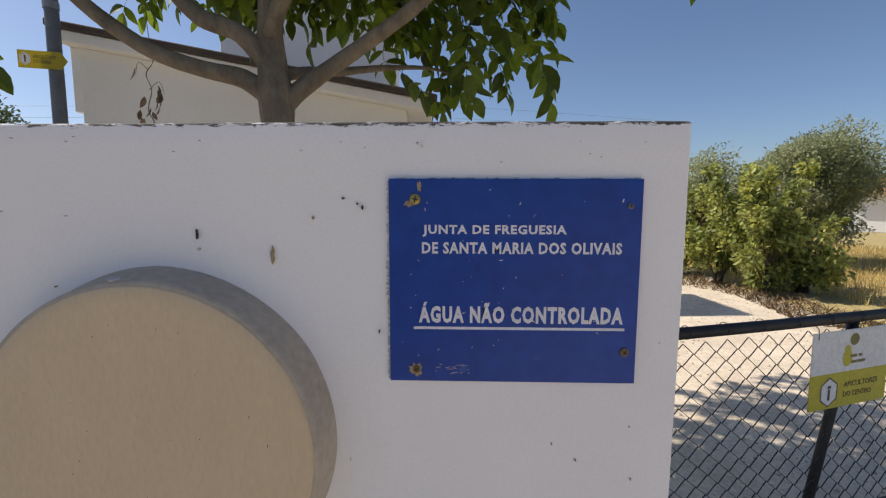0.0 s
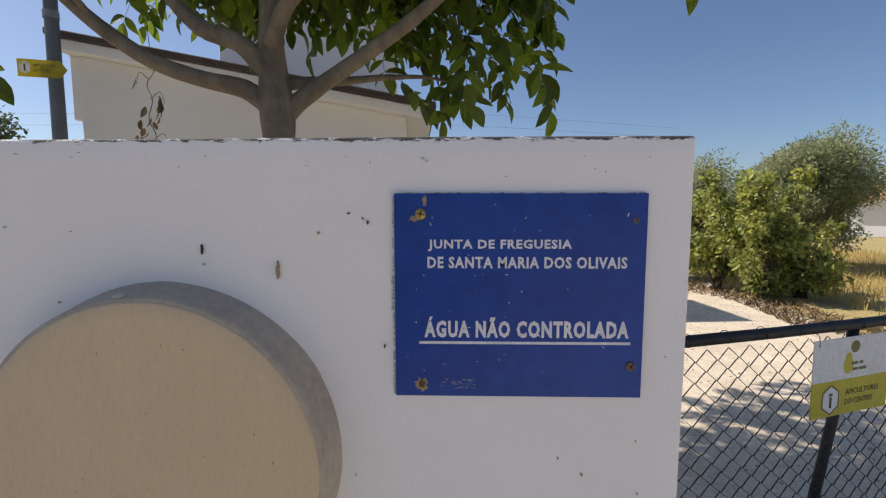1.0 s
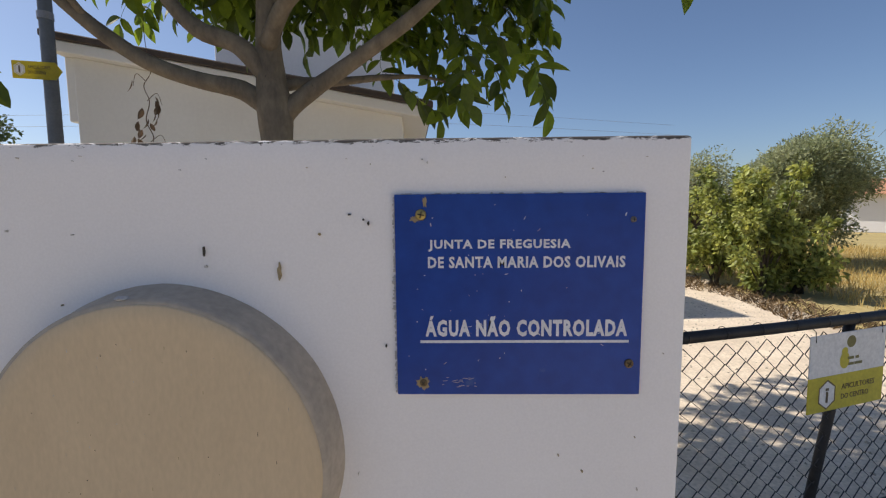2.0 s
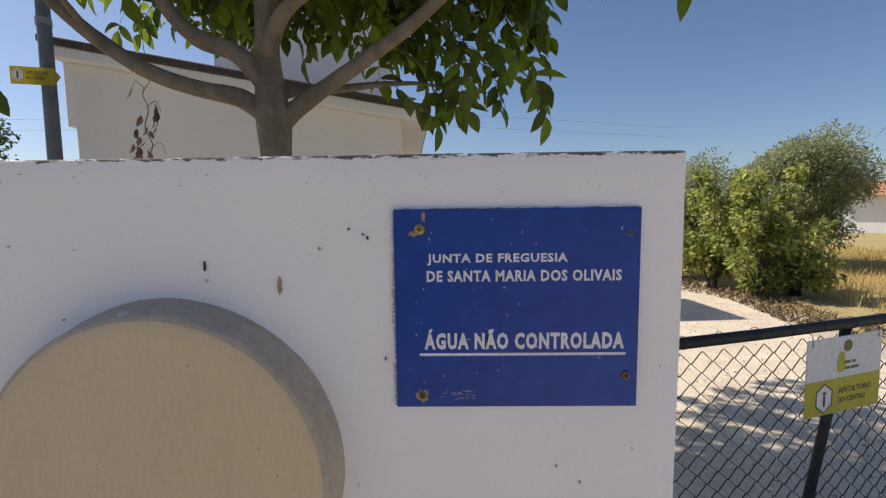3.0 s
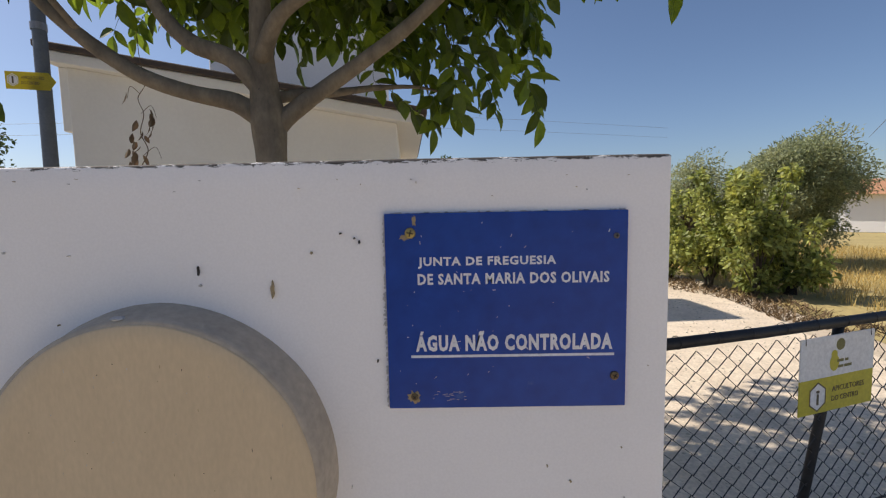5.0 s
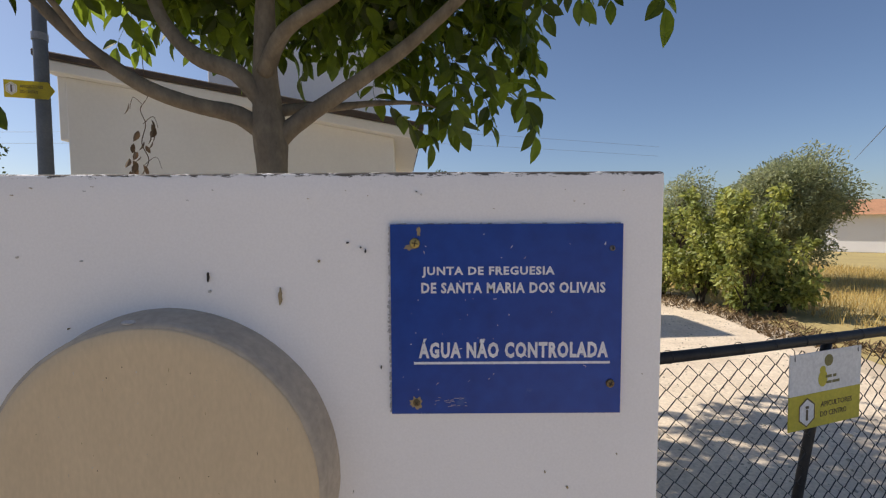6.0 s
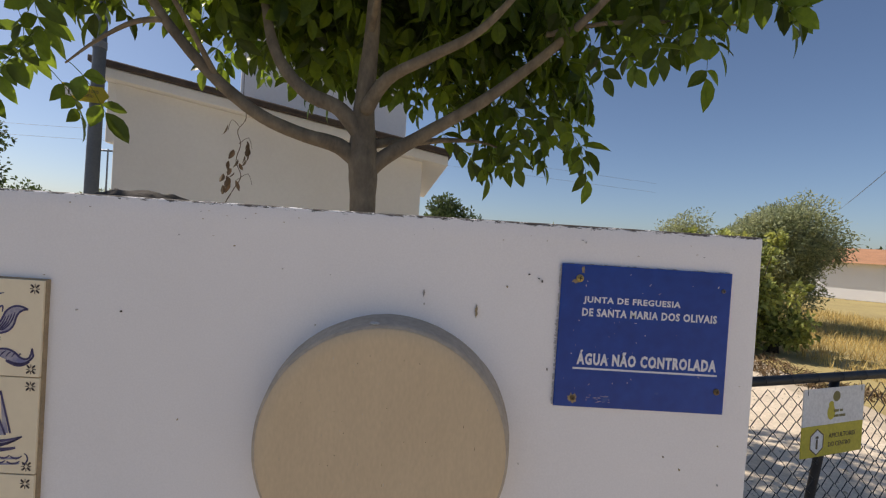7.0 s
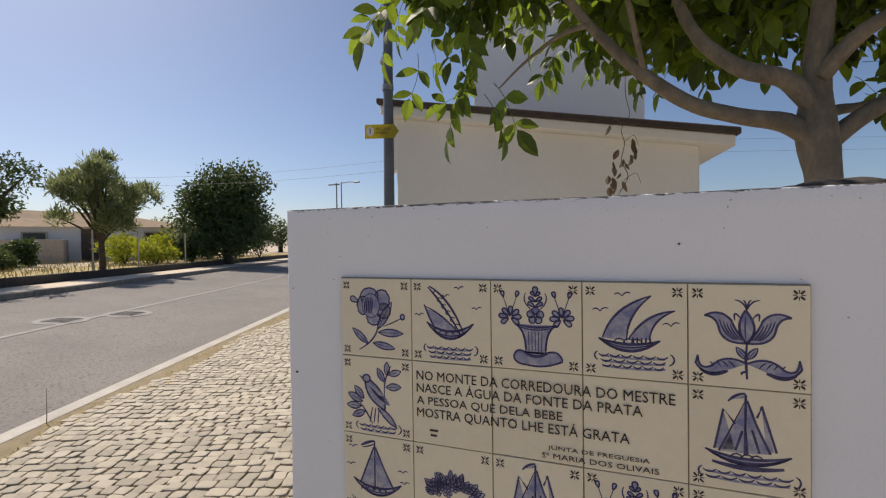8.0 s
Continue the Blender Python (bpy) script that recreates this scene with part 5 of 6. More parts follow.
for k in range(330):
    # the shady middle of the crown above the limbs
    c = Vector((rg_dense.uniform(-1.35, 0.55), rg_dense.uniform(1.25, 2.3), rg_dense.uniform(2.62, 3.25)))
    good.append((c, Vector((rg_dense.uniform(-1, 1), rg_dense.uniform(-1, 0.4), -0.3)).normalized()))
good.sort(key=lambda e: e[0].z + 0.5 * e[0].y)
for k in range(800):
    # the tall unseen top of the tree, added to cast shade by the gate
    while True:
        q = Vector((rg.uniform(-1, 1), rg.uniform(-1, 1), rg.uniform(-1, 1)))
        if q.length < 1:
            break
    c = Vector((-0.75 + q.x * 1.55, 2.55 + q.y * 1.5, 4.35 + q.z * 0.62))
    good.append((c, Vector((q.x, q.y, -0.2)).normalized()))
for k in range(300):
    # an unseen shoulder of leaves, added to thicken the shade on the path
    c = Vector((rg_dense.uniform(-2.1, -0.5), rg_dense.uniform(1.5, 2.8), rg_dense.uniform(3.45, 4.15)))
    good.append((c, Vector((rg_dense.uniform(-1, 1), rg_dense.uniform(-1, 1), -0.2)).normalized()))
joined_v, joined_f = [], []
flat = []
for me in LEAVES:
    co = np.empty(len(me.vertices) * 3)
    me.vertices.foreach_get("co", co)
    flat.append((co.reshape(-1, 3), [list(p.vertices) for p in me.polygons]))
base = 0
for k, (p, d) in enumerate(good):
    which = rg.randrange(8)
    yaw = math.degrees(math.atan2(d.y, d.x)) + rg.uniform(-50, 50)
    m = pose(p.x - TB.x, p.y - TB.y, p.z, rg.uniform(-35, 35), rg.uniform(5, 60), yaw) @ Matrix.Scale(rg.uniform(0.75, 1.15), 4)
    if k < 280:
        ob = new("leaf", LEAVES[which])
        ob.parent = walnut
        ob.matrix_basis = m
    else:
        co, fs = flat[which]
        mm = np.array(m)
        joined_v.append(co @ mm[:3, :3].T + mm[:3, 3])
        joined_f += [[i + base for i in f] for f in fs]
        base += len(co)
crown = quads("crown", np.concatenate(joined_v), joined_f, M_LEAF, walnut)
crown["label"] = "dense upper crown of walnut leaves, with unseen leaves added above for shade"
crown["kind"] = "stuff"

# dead climber hanging in front of the house
vine = tagged(empty("dead_vine", (-1.40, 1.45, 0.04)), "dry brown climbing stem with withered leaves", "vine")
vp = [(0.0, 0, 0.0, 0.006), (0.03, 0, 0.8, 0.005), (-0.01, 0, 1.45, 0.004), (-0.02, 0.01, 1.60, 0.003), (0.02, 0, 1.68, 0.0026), (0.06, 0, 1.76, 0.0022), (0.03, 0, 1.84, 0.0022), (0.045, 0.01, 1.93, 0.002), (0.03, 0, 2.00, 0.0018), (0.07, 0, 2.07, 0.0018), (0.05, 0, 2.2, 0.0016), (0.06, -0.02, 2.5, 0.0014)]
for off, z0 in ((0.07, 1.93), (-0.06, 2.02), (0.08, 1.74)):
    part("tendril", tube(bmesh.new(), smooth_line([(0.04, 0, z0, 0.0016), (0.04 + off * 0.7, 0, z0 + 0.035, 0.0013), (0.04 + off, 0, z0 - 0.02, 0.001)], 4), 5), M_DRYLEAF, vine)
part("stem", tube(bmesh.new(), smooth_line(vp, 5), 6, 0.4), M_DRYLEAF, vine)
bm = bmesh.new()
rg2 = random.Random(3)
for z, x in ((1.60, 0.0), (1.63, 0.03), (1.66, -0.02), (1.70, 0.05), (1.72, 0.09), (1.75, 0.02), (1.78, 0.10), (1.68, 0.06), (1.58, -0.03), (1.62, -0.04), (1.95, 0.10), (2.03, -0.03), (1.73, 0.11), (1.70, 0.10), (1.76, 0.12), (1.57, 0.01), (1.59, 0.04), (1.65, 0.01), (1.69, -0.01), (1.61, -0.02), (1.56, -0.04)):
    ax = Vector((rg2.uniform(-0.5, 0.5), rg2.uniform(-0.6, 0.2), -1)).normalized()
    side = ax.cross(Vector((rg2.uniform(-1, 1), 1, 0))).normalized()
    leaflet(bm, Vector((x * 0.8, 0.0, z + 0.15 if z < 1.9 else z)), ax, side, side.cross(ax).normalized(), rg2.uniform(0.04, 0.065), rg2.uniform(0.016, 0.030))
part("withered_leaves", bm, M_DRYLEAF, vine)


# ---------------------------------------------------------------- right side: path, field, olives, hedge
def patch(name, pts, z, material, label, category, seed, wob=0.18, kind="structure"):
    """A flat patch of ground with a ragged outline."""
    bm = bmesh.new()
    ring = []
    n = len(pts)
    for i in range(n):
        a, b = Vector(pts[i]), Vector(pts[(i + 1) % n])
        steps = max(2, int((b - a).length / 0.35))
        for k in range(steps):
            q = a.lerp(b, k / steps)
            w = noise.noise_vector(Vector((q.x * 1.3, q.y * 1.3, seed))) * wob
            ring.append(bm.verts.new((q.x + w.x, q.y + w.y, z)))
    f = bm.faces.new(ring)
    f.normal_update()
    if f.normal.z < 0:
        f.normal_flip()
    bmesh.ops.triangulate(bm, faces=bm.faces[:])
    return tagged(link(name, bm, material), label, category, kind=kind)


patch("path", [(0.5, -4), (3.6, -4), (3.7, 0.5), (4.0, 2.6), (4.2, 4.4), (4.35, 5.3), (4.45, 7.0), (4.4, 10), (4.0, 16), (2.0, 16), (1.9, 8), (1.3, 3.0), (0.6, 1.0)], 0.008, M_SAND, "pale sunlit gravel path behind the gate", "path", 3)
patch("field", [(4.6, -2), (30, -2), (40, 16), (30, 40), (8, 40), (5.2, 18), (4.9, 8), (4.75, 5.0), (4.4, 2.6)], 0.006, M_FIELD, "dry yellow grass field", "field", 8, 0.3)


rgp = np.random.default_rng(77)
n_peb = 1500
pc = np.stack([rgp.uniform(0.9, 4.4, n_peb), rgp.uniform(1.0, 7.5, n_peb), np.full(n_peb, 0.008)], 1)
sz = rgp.uniform(0.005, 0.017, n_peb)[:, None]
octa = np.array([(1, 0, 0), (0, 1, 0), (-1, 0, 0), (0, -1, 0), (0, 0, 0.8)])
pv = (pc[:, None, :] + octa[None] * sz[:, None] * rgp.uniform(0.6, 1.3, (n_peb, 5, 1))).reshape(-1, 3)
pb = np.arange(n_peb) * 5
pf = np.concatenate([np.stack([pb + a, pb + (a + 1) % 4, pb + 4], 1) for a in range(4)])
tagged(quads("pebbles", pv, pf, M_STONE), "small loose pebbles scattered over the gravel path", "pebbles", kind="stuff")


def blades(name, region, count, h0, h1, w, material, seed, label, category, lean=0.35, z=0.0, accept=None):
    rg_ = np.random.default_rng(seed)
    p = np.stack([rg_.uniform(region[0], region[1], count), rg_.uniform(region[2], region[3], count), np.full(count, z)], 1)
    if accept is not None:
        p = p[accept(p)]
    n = len(p)
    a = rg_.uniform(0, 2 * np.pi, n)
    side = np.stack([np.cos(a), np.sin(a), np.zeros(n)], 1) * (w * rg_.uniform(0.6, 1.3, n))[:, None]
    h = rg_.uniform(h0, h1, n)
    tip = p + np.stack([rg_.normal(0, lean, n) * h, rg_.normal(0, lean, n) * h, h], 1)
    mid = p * 0.5 + tip * 0.5 + np.array([0, 0, 0.06]) * h[:, None]
    v = np.stack([p - side, p + side, mid + side * 0.7, mid - side * 0.7, tip], 1).reshape(-1, 3)
    b = np.arange(n) * 5
    f = [[i, i + 1, i + 2, i + 3] for i in b] + [[i + 3, i + 2, i + 4] for i in b]
    return tagged(quads(name, v, f, material), label, category, kind="stuff")


def in_field(p):
    return (p[:, 0] > np.where(p[:, 1] < 7.4, 5.75, 5.2)) & (p[:, 0] > 4.75 + 0.35 * np.sin(p[:, 1] * 1.7) + np.where(p[:, 1] < 5.0, (5.0 - p[:, 1]) * -0.12, 0))


blades("dry_grass", (4.4, 13, 1.5, 16), 34000, 0.05, 0.24, 0.006, M_STRAW, 5, "dry yellow grass standing in the field", "grass", 0.35, 0.0, in_field)
blades("leaf_litter", (3.9, 6.4, 3.6, 8.2), 5200, 0.02, 0.12, 0.012, M_LITTER, 6, "brown dead weeds and litter at the path edge", "litter", 1.2, 0.0, lambda p: np.abs(p[:, 0] - (4.55 + 0.25 * np.sin(p[:, 1] * 2.3) + np.where(p[:, 1] < 6, (6 - p[:, 1]) * 0.35, 0))) < 0.42)
blades("weeds", (0.42, 0.95, 0.40, 1.15), 460, 0.03, 0.15, 0.010, M_LITTER, 9, "dry weeds at the foot of the wall and gate", "weeds", 0.8)

simple_tree("olive_tree", (8.15, 10.0, 0), (8.15, 9.95, 1.84), (1.30, 1.30, 1.30), 62, 0.30, 0.66, 80000, 0.100, 0.034, M_OLIVE, M_BARKD, 0.16, "grey-green olive tree with dense rounded crown in dry grass", 21, 0.3)
simple_tree("olive_tree", (6.0, 10.4, 0), (6.0, 10.4, 1.9), (1.0, 0.9, 0.95), 16, 0.30, 0.5, 5200, 0.095, 0.032, M_OLIVE, M_BARKD, 0.12, "smaller grey-green olive tree behind the hedge", 22)
simple_tree("broadleaf_tree", (0.15, 12.0, 0), (0.15, 12.0, 2.2), (0.85, 0.8, 0.85), 14, 0.3, 0.5, 4200, 0.12, 0.06, M_DARKLEAF, M_BARKD, 0.12, "dark green tree standing behind the house", 23)


def hedge(x, y, r, h, seed, label, m, count):
    b = tagged(empty("shrub", (x, y, 0)), label, "shrub", group="hedge beside the path")
    rg_ = random.Random(seed)
    bm = bmesh.new()
    cl = []
    for k in range(13):
        a, rr, zz = rg_.uniform(0, 6.28), r * rg_.uniform(0.1, 0.9), h * rg_.uniform(0.16, 0.86)
        c = (math.cos(a) * rr, math.sin(a) * rr, zz, r * rg_.uniform(0.28, 0.46), 1.0)
        cl.append(c)
        tube(bm, smooth_line([(rg_.uniform(-0.08, 0.08), rg_.uniform(-0.08, 0.08), 0, 0.018), (c[0] * 0.4, c[1] * 0.4, zz * 0.5, 0.012), (c[0], c[1], zz + 0.1, 0.005)], 3), 5)
    for k in range(6):
        a = rg_.uniform(0, 6.28)
        tip = (math.cos(a) * r * 0.6, math.sin(a) * r * 0.6, h * rg_.uniform(1.0, 1.22))
        tube(bm, smooth_line([(0, 0, h * 0.3, 0.012), (tip[0] * 0.6, tip[1] * 0.6, h * 0.8, 0.008), (*tip, 0.003)], 3), 5)
        cl.append((*tip, 0.12, 1.0))
        cl.append((tip[0] * 0.9, tip[1] * 0.9, tip[2] - 0.15, 0.12, 1.0))
    part("stem", bm, M_BARKD, b)
    leaf_cloud("foliage", cl, count, 0.105, 0.066, m, b, seed, 0.35, 0.3)


hedge(4.58, 8.5, 0.80, 1.60, 31, "dense green hedge shrub with small yellowing leaves", M_SHRUB, 4200)
hedge(4.78, 7.35, 0.72, 1.62, 32, "dense green hedge shrub with upright shoots", M_SHRUB, 4600)
hedge(4.98, 6.40, 0.60, 1.60, 33, "green shrub with tall upright shoots beside the path", M_SHRUB, 4200)
hedge(5.6, 6.55, 0.55, 0.95, 34, "low green shrub spreading over the dry grass", M_SHRUB, 2600)

# far wall and house on the right
fw = tagged(link("field_wall", rounded_block(0, 9, 0, 0.2, -0.1, 1.36, 0.03, 20, 2, 4, 0.01), M_MORTAR), "long pale field wall beyond the olive tree", "wall", kind="structure")
fw.matrix_basis = pose(11.9, 10.1, 0, 0, 0, -40)
far_house = tagged(empty("farm_house", (23.5, 20.6, 0), -40), "distant low farmhouse with red tiled roof", "house")
part("wall", box(-4, 4, -2.5, 2.5, 0, 1.85, 0.03), M_WHITE, far_house)
bm = bmesh.new()
q = [bm.verts.new(p) for p in ((-4.4, -2.9, 1.8), (4.4, -2.9, 1.8), (4.4, 2.9, 1.8), (-4.4, 2.9, 1.8), (-4.4, 0, 2.6), (4.4, 0, 2.6))]
for f in ((0, 1, 5, 4), (2, 3, 4, 5), (1, 2, 5), (3, 0, 4), (3, 2, 1, 0)):
    bm.faces.new([q[i] for i in f])
bmesh.ops.recalc_face_normals(bm, faces=bm.faces)
part("roof", bm, M_TERRA, far_house, "red tiled roof")
for k in range(7):
    rg3 = random.Random(70 + k)
    a = radians(20 + 9 * k)
    d = rg3.uniform(34, 46)
    x, y = math.sin(a) * d, math.cos(a) * d
    simple_tree("distant_tree", (x, y, 0), (x, y, 1.9), (2.4, 2.4, 1.1), 12, 0.8, 1.2, 1500, 0.3, 0.14, M_DARKLEAF if k % 2 else M_OLIVE, M_BARKD, 0.2, "distant dark green tree on the skyline", 80 + k)
cable = tagged(link("overhead_cable", tube(bmesh.new(), smooth_line([(3.2, 1.8, 2.95, 0.006), (7.24, 6.27, 3.33, 0.007), (20.6, 21.2, 4.93, 0.012), (34, 36.2, 6.55, 0.012)], 6), 6), M_WIRE), "thin dark overhead cable sloping down behind the olive", "cable")

# ---------------------------------------------------------------- left side: pavement, kerb, lots
stone_shapes = []
for k in range(7):
    rg3 = random.Random(500 + k)
    bm = box(-0.5, 0.5, -0.5, 0.5, 0, 1)
    for v in bm.verts:
        v.co.x += rg3.uniform(-0.09, 0.09)
        v.co.y += rg3.uniform(-0.09, 0.09)
        v.co.z += rg3.uniform(-0.10, 0.10) if v.co.z > 0.5 else 0
    bmesh.ops.bevel(bm, geom=[e for e in bm.edges if max(v.co.z for v in e.verts) > 0.5], offset=0.12, segments=1, affect="EDGES")
    me = bpy.data.meshes.new("sett")
    bm.normal_update()
    bm.to_mesh(me)
    bm.free()
    me.materials.append(M_STONE)
    stone_shapes.append(me)
pavement = tagged(link("pavement", strip(-3.6, -0.20, -14, 40, 0.004, 3, 40), M_JOINT), "sunlit pavement of small pale limestone setts", "pavement", kind="structure")
part("verge", strip(-0.34, -0.028, -14, 60, 0.009, 2, 60), M_VERGE, pavement, "gritty weedy strip along the road")
rg = random.Random(99)
flat = []
for me in stone_shapes:
    co = np.empty(len(me.vertices) * 3)
    me.vertices.foreach_get("co", co)
    flat.append((co.reshape(-1, 3), [list(p.vertices) for p in me.polygons]))
jv, jf, base, laid = [], [], 0, 0
turn = math.degrees(math.atan2(ROAD_N.y, ROAD_N.x))
row, s = 0, -6.0
while s < 13.0:
    step = rg.uniform(0.080, 0.098)
    u = -3.1 + rg.uniform(0, 0.1)
    while u < -0.30 + 0.10 * math.sin(s * 2.1):
        wd = rg.uniform(0.078, 0.125)
        bend = 0.05 * math.sin(u * 1.9 + s * 0.6)
        q = us(u + wd / 2, s + step / 2 + bend + rg.uniform(-0.006, 0.006))
        m = pose(q.x, q.y, -0.004, rg.uniform(-2.5, 2.5), rg.uniform(-2.5, 2.5), turn + rg.uniform(-7, 7) + math.degrees(0.09 * math.cos(u * 1.9))) @ Matrix.Diagonal((wd - 0.011, step - 0.010, rg.uniform(0.016, 0.026), 1))
        k = rg.randrange(7)
        inside = q.x > WX0 - 0.05 and -0.1 < q.y < 0.3
        if not inside:
            if -0.95 < s < 0.75 and -2.6 < u and laid < 300:
                ob = new("sett", stone_shapes[k])
                ob.parent = pavement
                ob.matrix_basis = m
                laid += 1
            else:
                co, fs = flat[k]
                mm = np.array(m)
                jv.append(co @ mm[:3, :3].T + mm[:3, 3])
                jf += [[i + base for i in f] for f in fs]
                base += len(co)
        u += wd
    s += step
rest = quads("setts", np.concatenate(jv), jf, M_STONE, pavement)
rest["kind"] = "stuff"
rest["label"] = "further limestone setts of the pavement"
blades("verge_weeds", (-8.2, -5.0, -1.0, 7.0), 9000, 0.01, 0.05, 0.006, M_STRAW, 12, "dry weeds between pavement and road", "weeds", 0.9, 0.0, lambda p: np.abs((p[:, 0] - ROAD_P.x) * ROAD_N.x + (p[:, 1] - ROAD_P.y) * ROAD_N.y + 0.27 + 0.08 * np.sin(p[:, 1] * 3)) < 0.13)
stalk = tagged(link("dry_stalk", tube(bmesh.new(), [(0, 0, 0, 0.004), (0.01, 0.0, 0.12, 0.003), (-0.03, 0.02, 0.30, 0.0015)], 5), M_LITTER), "single dry weed stalk at the road edge", "weed")
stalk.matrix_basis = pose(*us(-0.05, 0.35, 0.0))

for u, s in ((3.27, 4.49), (2.73, 5.37)):
    mh = tagged(empty("manhole_cover", tuple(us(u, s, road_h(u) + 0.008))), "round cast-iron manhole cover set in pale asphalt", "manhole cover", group="manhole covers in the road")
    bm = bmesh.new()
    for r0, r1, z in ((0.40, 0.30, 0.003),):
        ra = [bm.verts.new((r0 * math.cos(a), r0 * math.sin(a), z)) for a in [k * math.pi / 16 for k in range(32)]]
        rb = [bm.verts.new((r1 * math.cos(a), r1 * math.sin(a), z)) for a in [k * math.pi / 16 for k in range(32)]]
        for k in range(32):
            bm.faces.new((ra[k], ra[(k + 1) % 32], rb[(k + 1) % 32], rb[k]))
    part("collar", bm, M_FAINT, mh)
    bm = bmesh.new()
    bm.faces.new([bm.verts.new((0.30 * math.cos(a), 0.30 * math.sin(a), 0.006)) for a in [k * math.pi / 16 for k in range(32)]])
    for k in range(-3, 4):
        box(-0.20, 0.20, k * 0.06 - 0.012, k * 0.06 + 0.012, 0.006, 0.014, into=bm)
    part("lid", bm, M_IRON, mh)
    mh.rotation_euler = (0, -math.atan(0.06) * 0.9, math.radians(turn))

# far kerb, pavement, boundary wall and posts
far_pave = tagged(link("far_pavement", strip(6.17, 7.75, -60, 120, 0.12, 2, 60), M_SAND), "pale pavement across the road in tree shade", "pavement", kind="structure")
kerb = tagged(empty("kerb", (0, 0, 0)), "grey kerb stones along the far side of the road", "kerb", kind="structure")
kme = None
for k in range(56):
    s0 = -12 + k * 1.0
    bm = bmesh.new()
    box(0, 0.17, 0.004, 0.996, 0.0, 0.20, 0.015, 1, into=bm)
    if kme is None:
        ob = part("kerb_stone", bm, M_KERB, kerb)
        kme = ob.data
    else:
        bm.free()
        ob = new("kerb_stone", kme)
        ob.parent = kerb
    q = us(6.0, s0, 0.30)
    ob.matrix_basis = Matrix(((ROAD_N.x, ROAD_D.x, 0, q.x), (ROAD_N.y, ROAD_D.y, 0, q.y), (0, 0, 1, q.z), (0, 0, 0, 1)))


def road_box(name, u0, u1, s0, s1, z0, z1, material, label, category, bevel=0.02, kind=""):
    ob = link(name, box(0, u1 - u0, 0, s1 - s0, z0, z1, bevel), material)
    q = us(u0, s0, 0)
    ob.matrix_basis = Matrix(((ROAD_N.x, ROAD_D.x, 0, q.x), (ROAD_N.y, ROAD_D.y, 0, q.y), (0, 0, 1, q.z), (0, 0, 0, 1)))
    return tagged(ob, label, category, kind=kind)


# the dark material puts the shade of the wall's near side into its colour
road_box("boundary_wall", 7.75, 7.95, -30, 60, 0.3, 0.72, M_DARKCONC, "low boundary wall along the far pavement, coloured dark for its shaded side", "wall", kind="structure")
lot = tagged(link("lot", strip(7.96, 60, -40, 90, 0.30, 6, 10), M_FIELD), "dry grass lot behind the boundary wall", "field", kind="structure")
for s in (4.5, 8.0, 11.2, 13.4, 16.5):
    q = us(7.85, s)
    fp = tagged(link("fence_post", tube(bmesh.new(), [(0, 0, 0.70, 0.03), (0, 0, 2.05, 0.028)], 8), M_CONC), "thin concrete fence post on the boundary wall", "post", group="fence posts on the boundary wall")
    fp.matrix_basis = pose(q.x, q.y, 0)


def lot_tree(name, u, s, crown_z, radii, n_clump, r0, r1, count, leaf, lw, m, tr, label, seed, fork=0.35, shell=0.4, z=0.66, droop=0.0):
    q = us(u, s)
    return simple_tree(name, (q.x, q.y, z), (q.x, q.y, crown_z), radii, n_clump, r0, r1, count, leaf, lw, m, M_BARKD, tr, label, seed, shell, fork, droop=droop)


lot_tree("street_tree", 8.87, 12.96, 3.40, (2.1, 2.1, 1.35), 40, 0.22, 0.46, 9500, 0.25, 0.055, M_STREET, 0.10, "airy grey-green tree with upright twigs behind the boundary wall", 41, 0.38, 0.1, droop=-1.1)
lot_tree("street_tree", 9.2, 8.7, 3.4, (1.7, 1.7, 1.3), 26, 0.35, 0.65, 6500, 0.16, 0.06, M_DARKLEAF, 0.14, "dark green tree with drooping outer twigs", 42, 0.35, 0.2)
lot_tree("big_tree", 7.7, 20.2, 3.45, (2.0, 2.0, 2.75), 64, 0.75, 1.15, 24000, 0.20, 0.11, M_DARKLEAF, 0.24, "large dense dark green tree beside the road", 43, 0.28, 0.35, 0.40)
for k, (u, s, h) in enumerate(((10.2, 18.6, 1.5), (11.0, 17.2, 1.3), (9.2, 16.6, 0.9), (12.5, 19.0, 1.6))):
    q = us(u, s)
    b = tagged(empty("bright_shrub", (q.x, q.y, 0.66)), "bright yellow-green shrub in the dry lot", "shrub", group="shrubs in the lot")
    bm = bmesh.new()
    for j in range(6):
        a = j * 1.05
        tube(bm, [(0, 0, 0, 0.02), (0.3 * math.cos(a), 0.3 * math.sin(a), h * 0.5, 0.012), (0.6 * math.cos(a), 0.6 * math.sin(a), h * 0.8, 0.005)], 5)
    part("stem", bm, M_BARKD, b)
    leaf_cloud("foliage", clump_set((0, 0, h * 0.55), (0.95, 0.95, h * 0.42), 10, 0.3, 0.5, 50 + k), 1700, 0.14, 0.08, M_LIMELEAF, b, 50 + k, 0.3)
blades("lot_grass", (-34, -16.2, 3, 26), 9000, 0.06, 0.26, 0.010, M_FIELD, 13, "tall dry grass in the lot across the road", "grass", 0.3, 0.66, lambda p: ((p[:, 0] - ROAD_P.x) * ROAD_N.x + (p[:, 1] - ROAD_P.y) * ROAD_N.y) > 8.05)

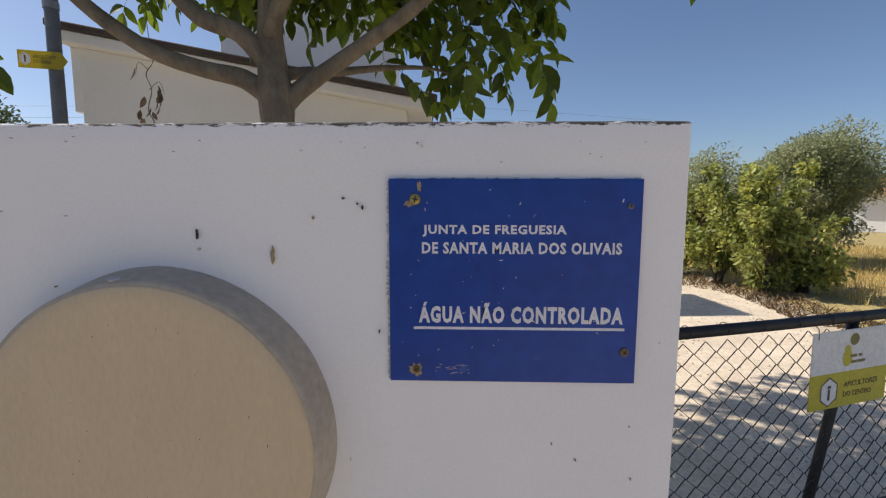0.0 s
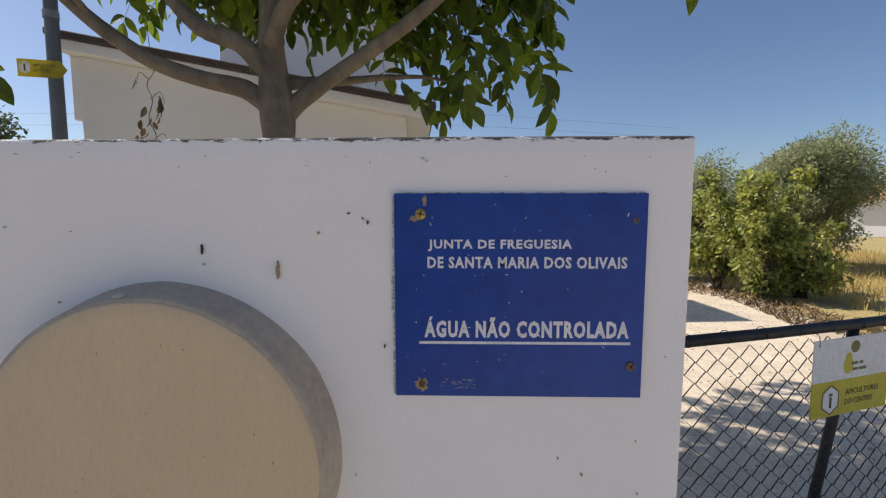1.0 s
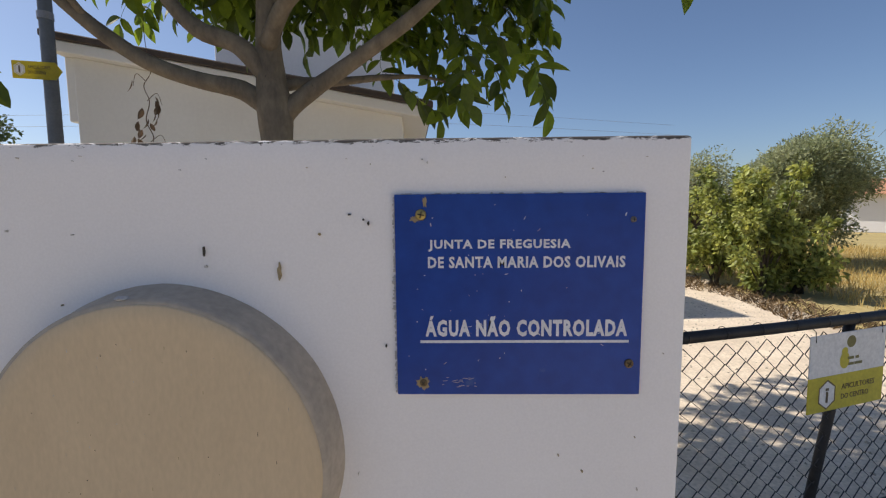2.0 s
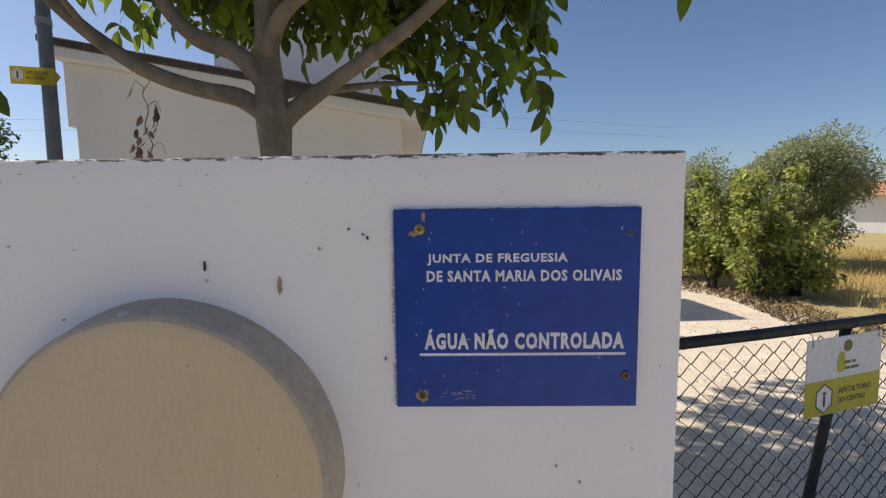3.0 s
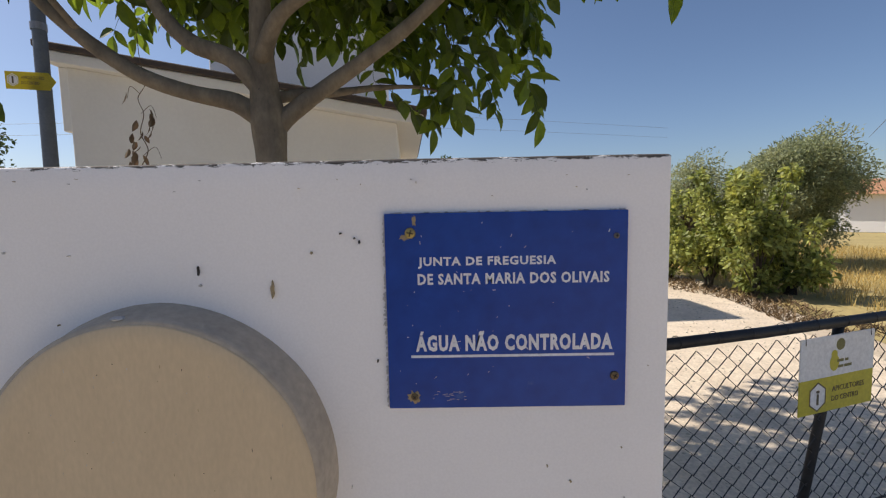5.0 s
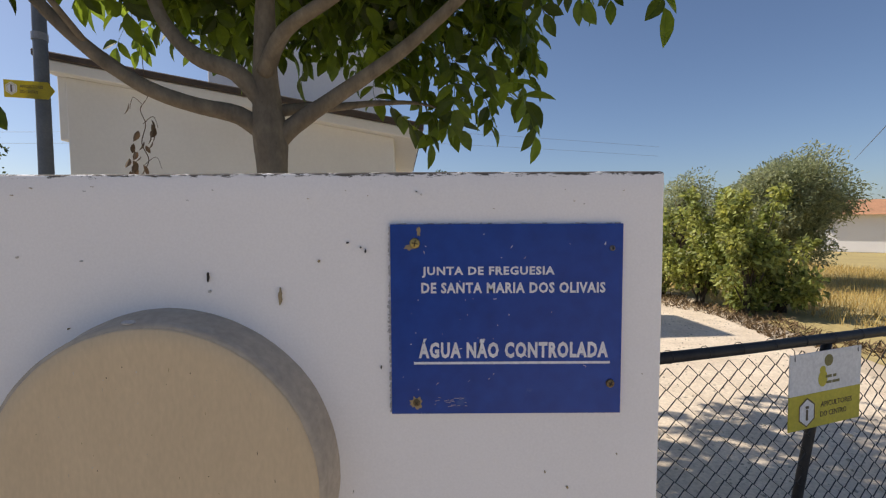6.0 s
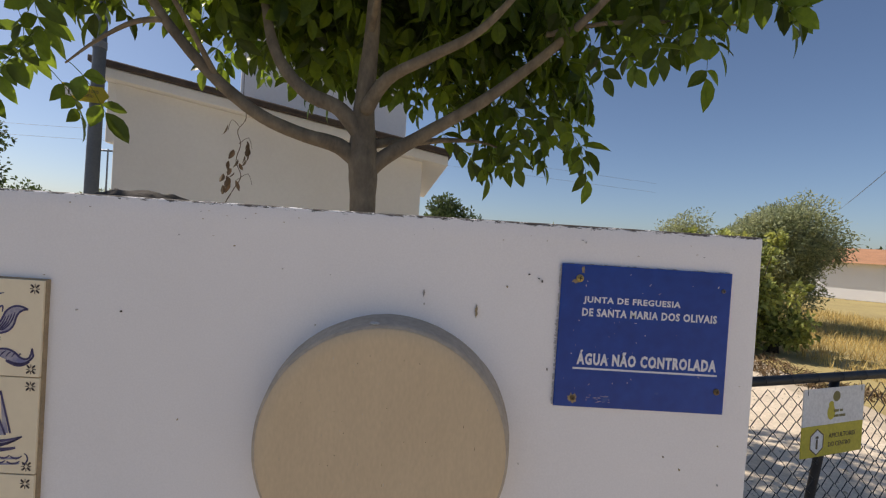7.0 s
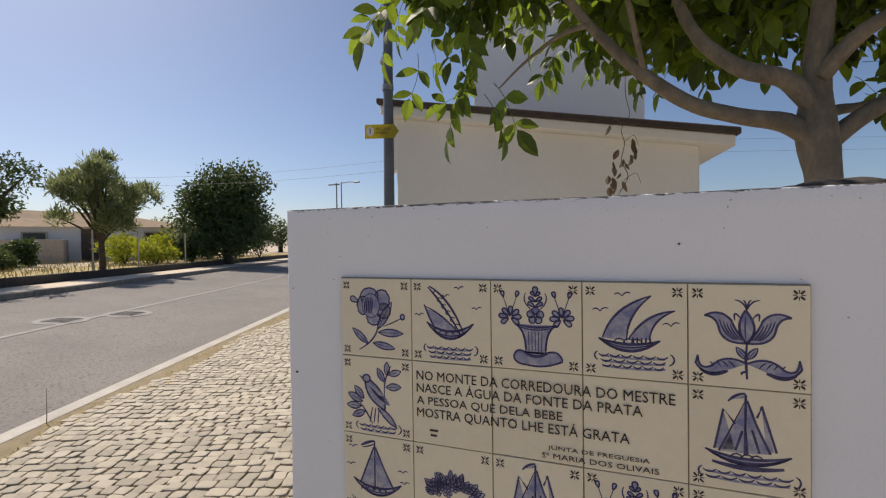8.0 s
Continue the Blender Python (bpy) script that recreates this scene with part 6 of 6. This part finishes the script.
for k, (u, s, h, r) in enumerate(((8.6, 18.4, 1.5, 0.9), (9.4, 21.5, 2.0, 1.2), (8.8, 23.5, 2.2, 1.3), (10.5, 24.0, 2.2, 1.4), (13.0, 13.2, 1.1, 0.8), (14.5, 15.5, 1.2, 0.9), (8.3, 25.8, 2.4, 1.4))):
    q = us(u, s)
    b = tagged(empty("dark_shrub", (q.x, q.y, 0.64)), "dense dark green shrub in the lot behind the boundary wall", "shrub", group="dark shrubs in the lot")
    bm = bmesh.new()
    for j in range(6):
        a = j * 1.05 + k
        tube(bm, [(0, 0, 0, 0.03), (0.4 * r * math.cos(a), 0.4 * r * math.sin(a), h * 0.5, 0.016), (0.7 * r * math.cos(a), 0.7 * r * math.sin(a), h * 0.8, 0.006)], 5)
    part("stem", bm, M_BARKD, b)
    leaf_cloud("foliage", clump_set((0, 0, h * 0.5), (r, r, h * 0.45), 14, 0.3 * r, 0.5 * r, 250 + k), 2300, 0.17, 0.10, M_DARKLEAF, b, 250 + k, 0.2)

# house across the lot
lh = tagged(empty("old_house", (-32.0, 16.6, 0.66), 55), "old white single-storey house with ochre tiled roof across the lot", "house")
part("wall", box(-7, 6, -3, 3, 0, 2.0, 0.03), M_WHITE, lh, "stained white wall")
bm = bmesh.new()
q = [bm.verts.new(p) for p in ((-7.4, -3.4, 1.96), (6.4, -3.4, 1.96), (6.4, 3.4, 1.96), (-7.4, 3.4, 1.96), (-5.5, 0, 3.15), (2.0, 0, 2.9))]
for f in ((0, 1, 5, 4), (2, 3, 4, 5), (1, 2, 5), (3, 0, 4), (3, 2, 1, 0)):
    bm.faces.new([q[i] for i in f])
bmesh.ops.recalc_face_normals(bm, faces=bm.faces)
part("roof", bm, M_OCHRE, lh, "weathered ochre tiled roof")
part("door", box(0.6, 1.6, -3.06, -3.0, 0, 1.85, 0.01), M_DOOR, lh, "dull brown door")
for x in (-4.6, -1.8, 3.6):
    w = part("window", box(x, x + 0.9, -3.05, -3.0, 0.9, 1.62, 0.01), M_GLASS, lh)
    bm = box(x - 0.08, x, -3.08, -3.0, 0.82, 1.70)
    box(x + 0.9, x + 0.98, -3.08, -3.0, 0.82, 1.70, into=bm)
    box(x, x + 0.9, -3.08, -3.0, 1.62, 1.70, into=bm)
    box(x, x + 0.9, -3.10, -3.0, 0.82, 0.9, into=bm)
    part("frame", bm, M_CONC, w)
shed = tagged(link("shed", box(-1.4, 1.4, -1.2, 1.2, 0.0, 1.25, 0.03), M_CONC), "low grey shed in front of the old house", "shed")
shed.matrix_basis = pose(-29.2, 13.0, 0.66, 0, 0, 55)
for k in range(9):
    rg3 = random.Random(170 + k)
    a = radians(-70 + 5.5 * k)
    d = rg3.uniform(44, 56)
    x, y = math.sin(a) * d, math.cos(a) * d
    simple_tree("distant_tree", (x, y, 0.7), (x, y, 2.6), (2.8, 2.8, 1.3), 12, 0.9, 1.3, 1400, 0.34, 0.16, M_DARKLEAF if k % 3 else M_OLIVE, M_BARKD, 0.22, "distant dark green tree on the skyline", 180 + k)

# far street poles and wires
for x, y, h, arm in ((-15.2, 19.6, 4.75, False), (-17.9, 24.2, 5.5, True)):
    sp_ = tagged(empty("street_lamp" if arm else "wire_pole", (x, y, 0)), "slim grey street lamp with short arm" if arm else "slim grey pole carrying wires", "street lamp" if arm else "pole")
    part("shaft", tube(bmesh.new(), [(0, 0, 0, 0.05), (0, 0, h, 0.032)], 8), M_GALV, sp_)
    if arm:
        part("arm", tube(bmesh.new(), [(0, 0, h - 0.05, 0.035), (0.5, 0.1, h, 0.03), (0.95, 0.2, h - 0.02, 0.03)], 6), M_GALV, sp_)
        part("lamp_head", box(0.85, 1.25, 0.1, 0.32, h - 0.07, h + 0.03, 0.03), M_GALV, sp_)
    else:
        part("crossarm", box(-0.5, 0.2, -0.03, 0.03, h - 0.12, h - 0.04, 0.01), M_GALV, sp_)
for z0, z1 in ((4.3, 5.4), (3.95, 4.9)):
    tagged(link("overhead_wire", tube(bmesh.new(), smooth_line([(-24, 10, z0, 0.005), (-15, 13.5, z0 + 0.1, 0.005), (-3, 18, z1, 0.005), (12, 24, z1 + 0.2, 0.005)], 5), 5), M_GALV), "thin overhead wire strung behind the house", "cable")

# weeds that show above the wall
for k, (x, y, h) in enumerate(((0.45, 1.9, 1.66), (0.30, 2.0, 1.62), (0.52, 2.1, 1.60), (0.1, 2.2, 1.60), (1.0, 2.6, 1.62))):
    wd_ = tagged(empty("tall_weed", (x, y, 0)), "thin tall weed growing behind the wall", "weed", group="weeds behind the wall")
    part("stem", tube(bmesh.new(), smooth_line([(0, 0, 0, 0.006), (0.02, 0, h * 0.6, 0.004), (-0.01, 0, h, 0.002)], 4), 5), M_SHRUB, wd_)
    leaf_cloud("leaves", [(0, 0, h - 0.05, 0.05), (0.02, 0, h - 0.13, 0.06), (0, 0, h - 0.3, 0.08)], 60, 0.045, 0.012, M_SHRUB, wd_, 300 + k, 0.1)
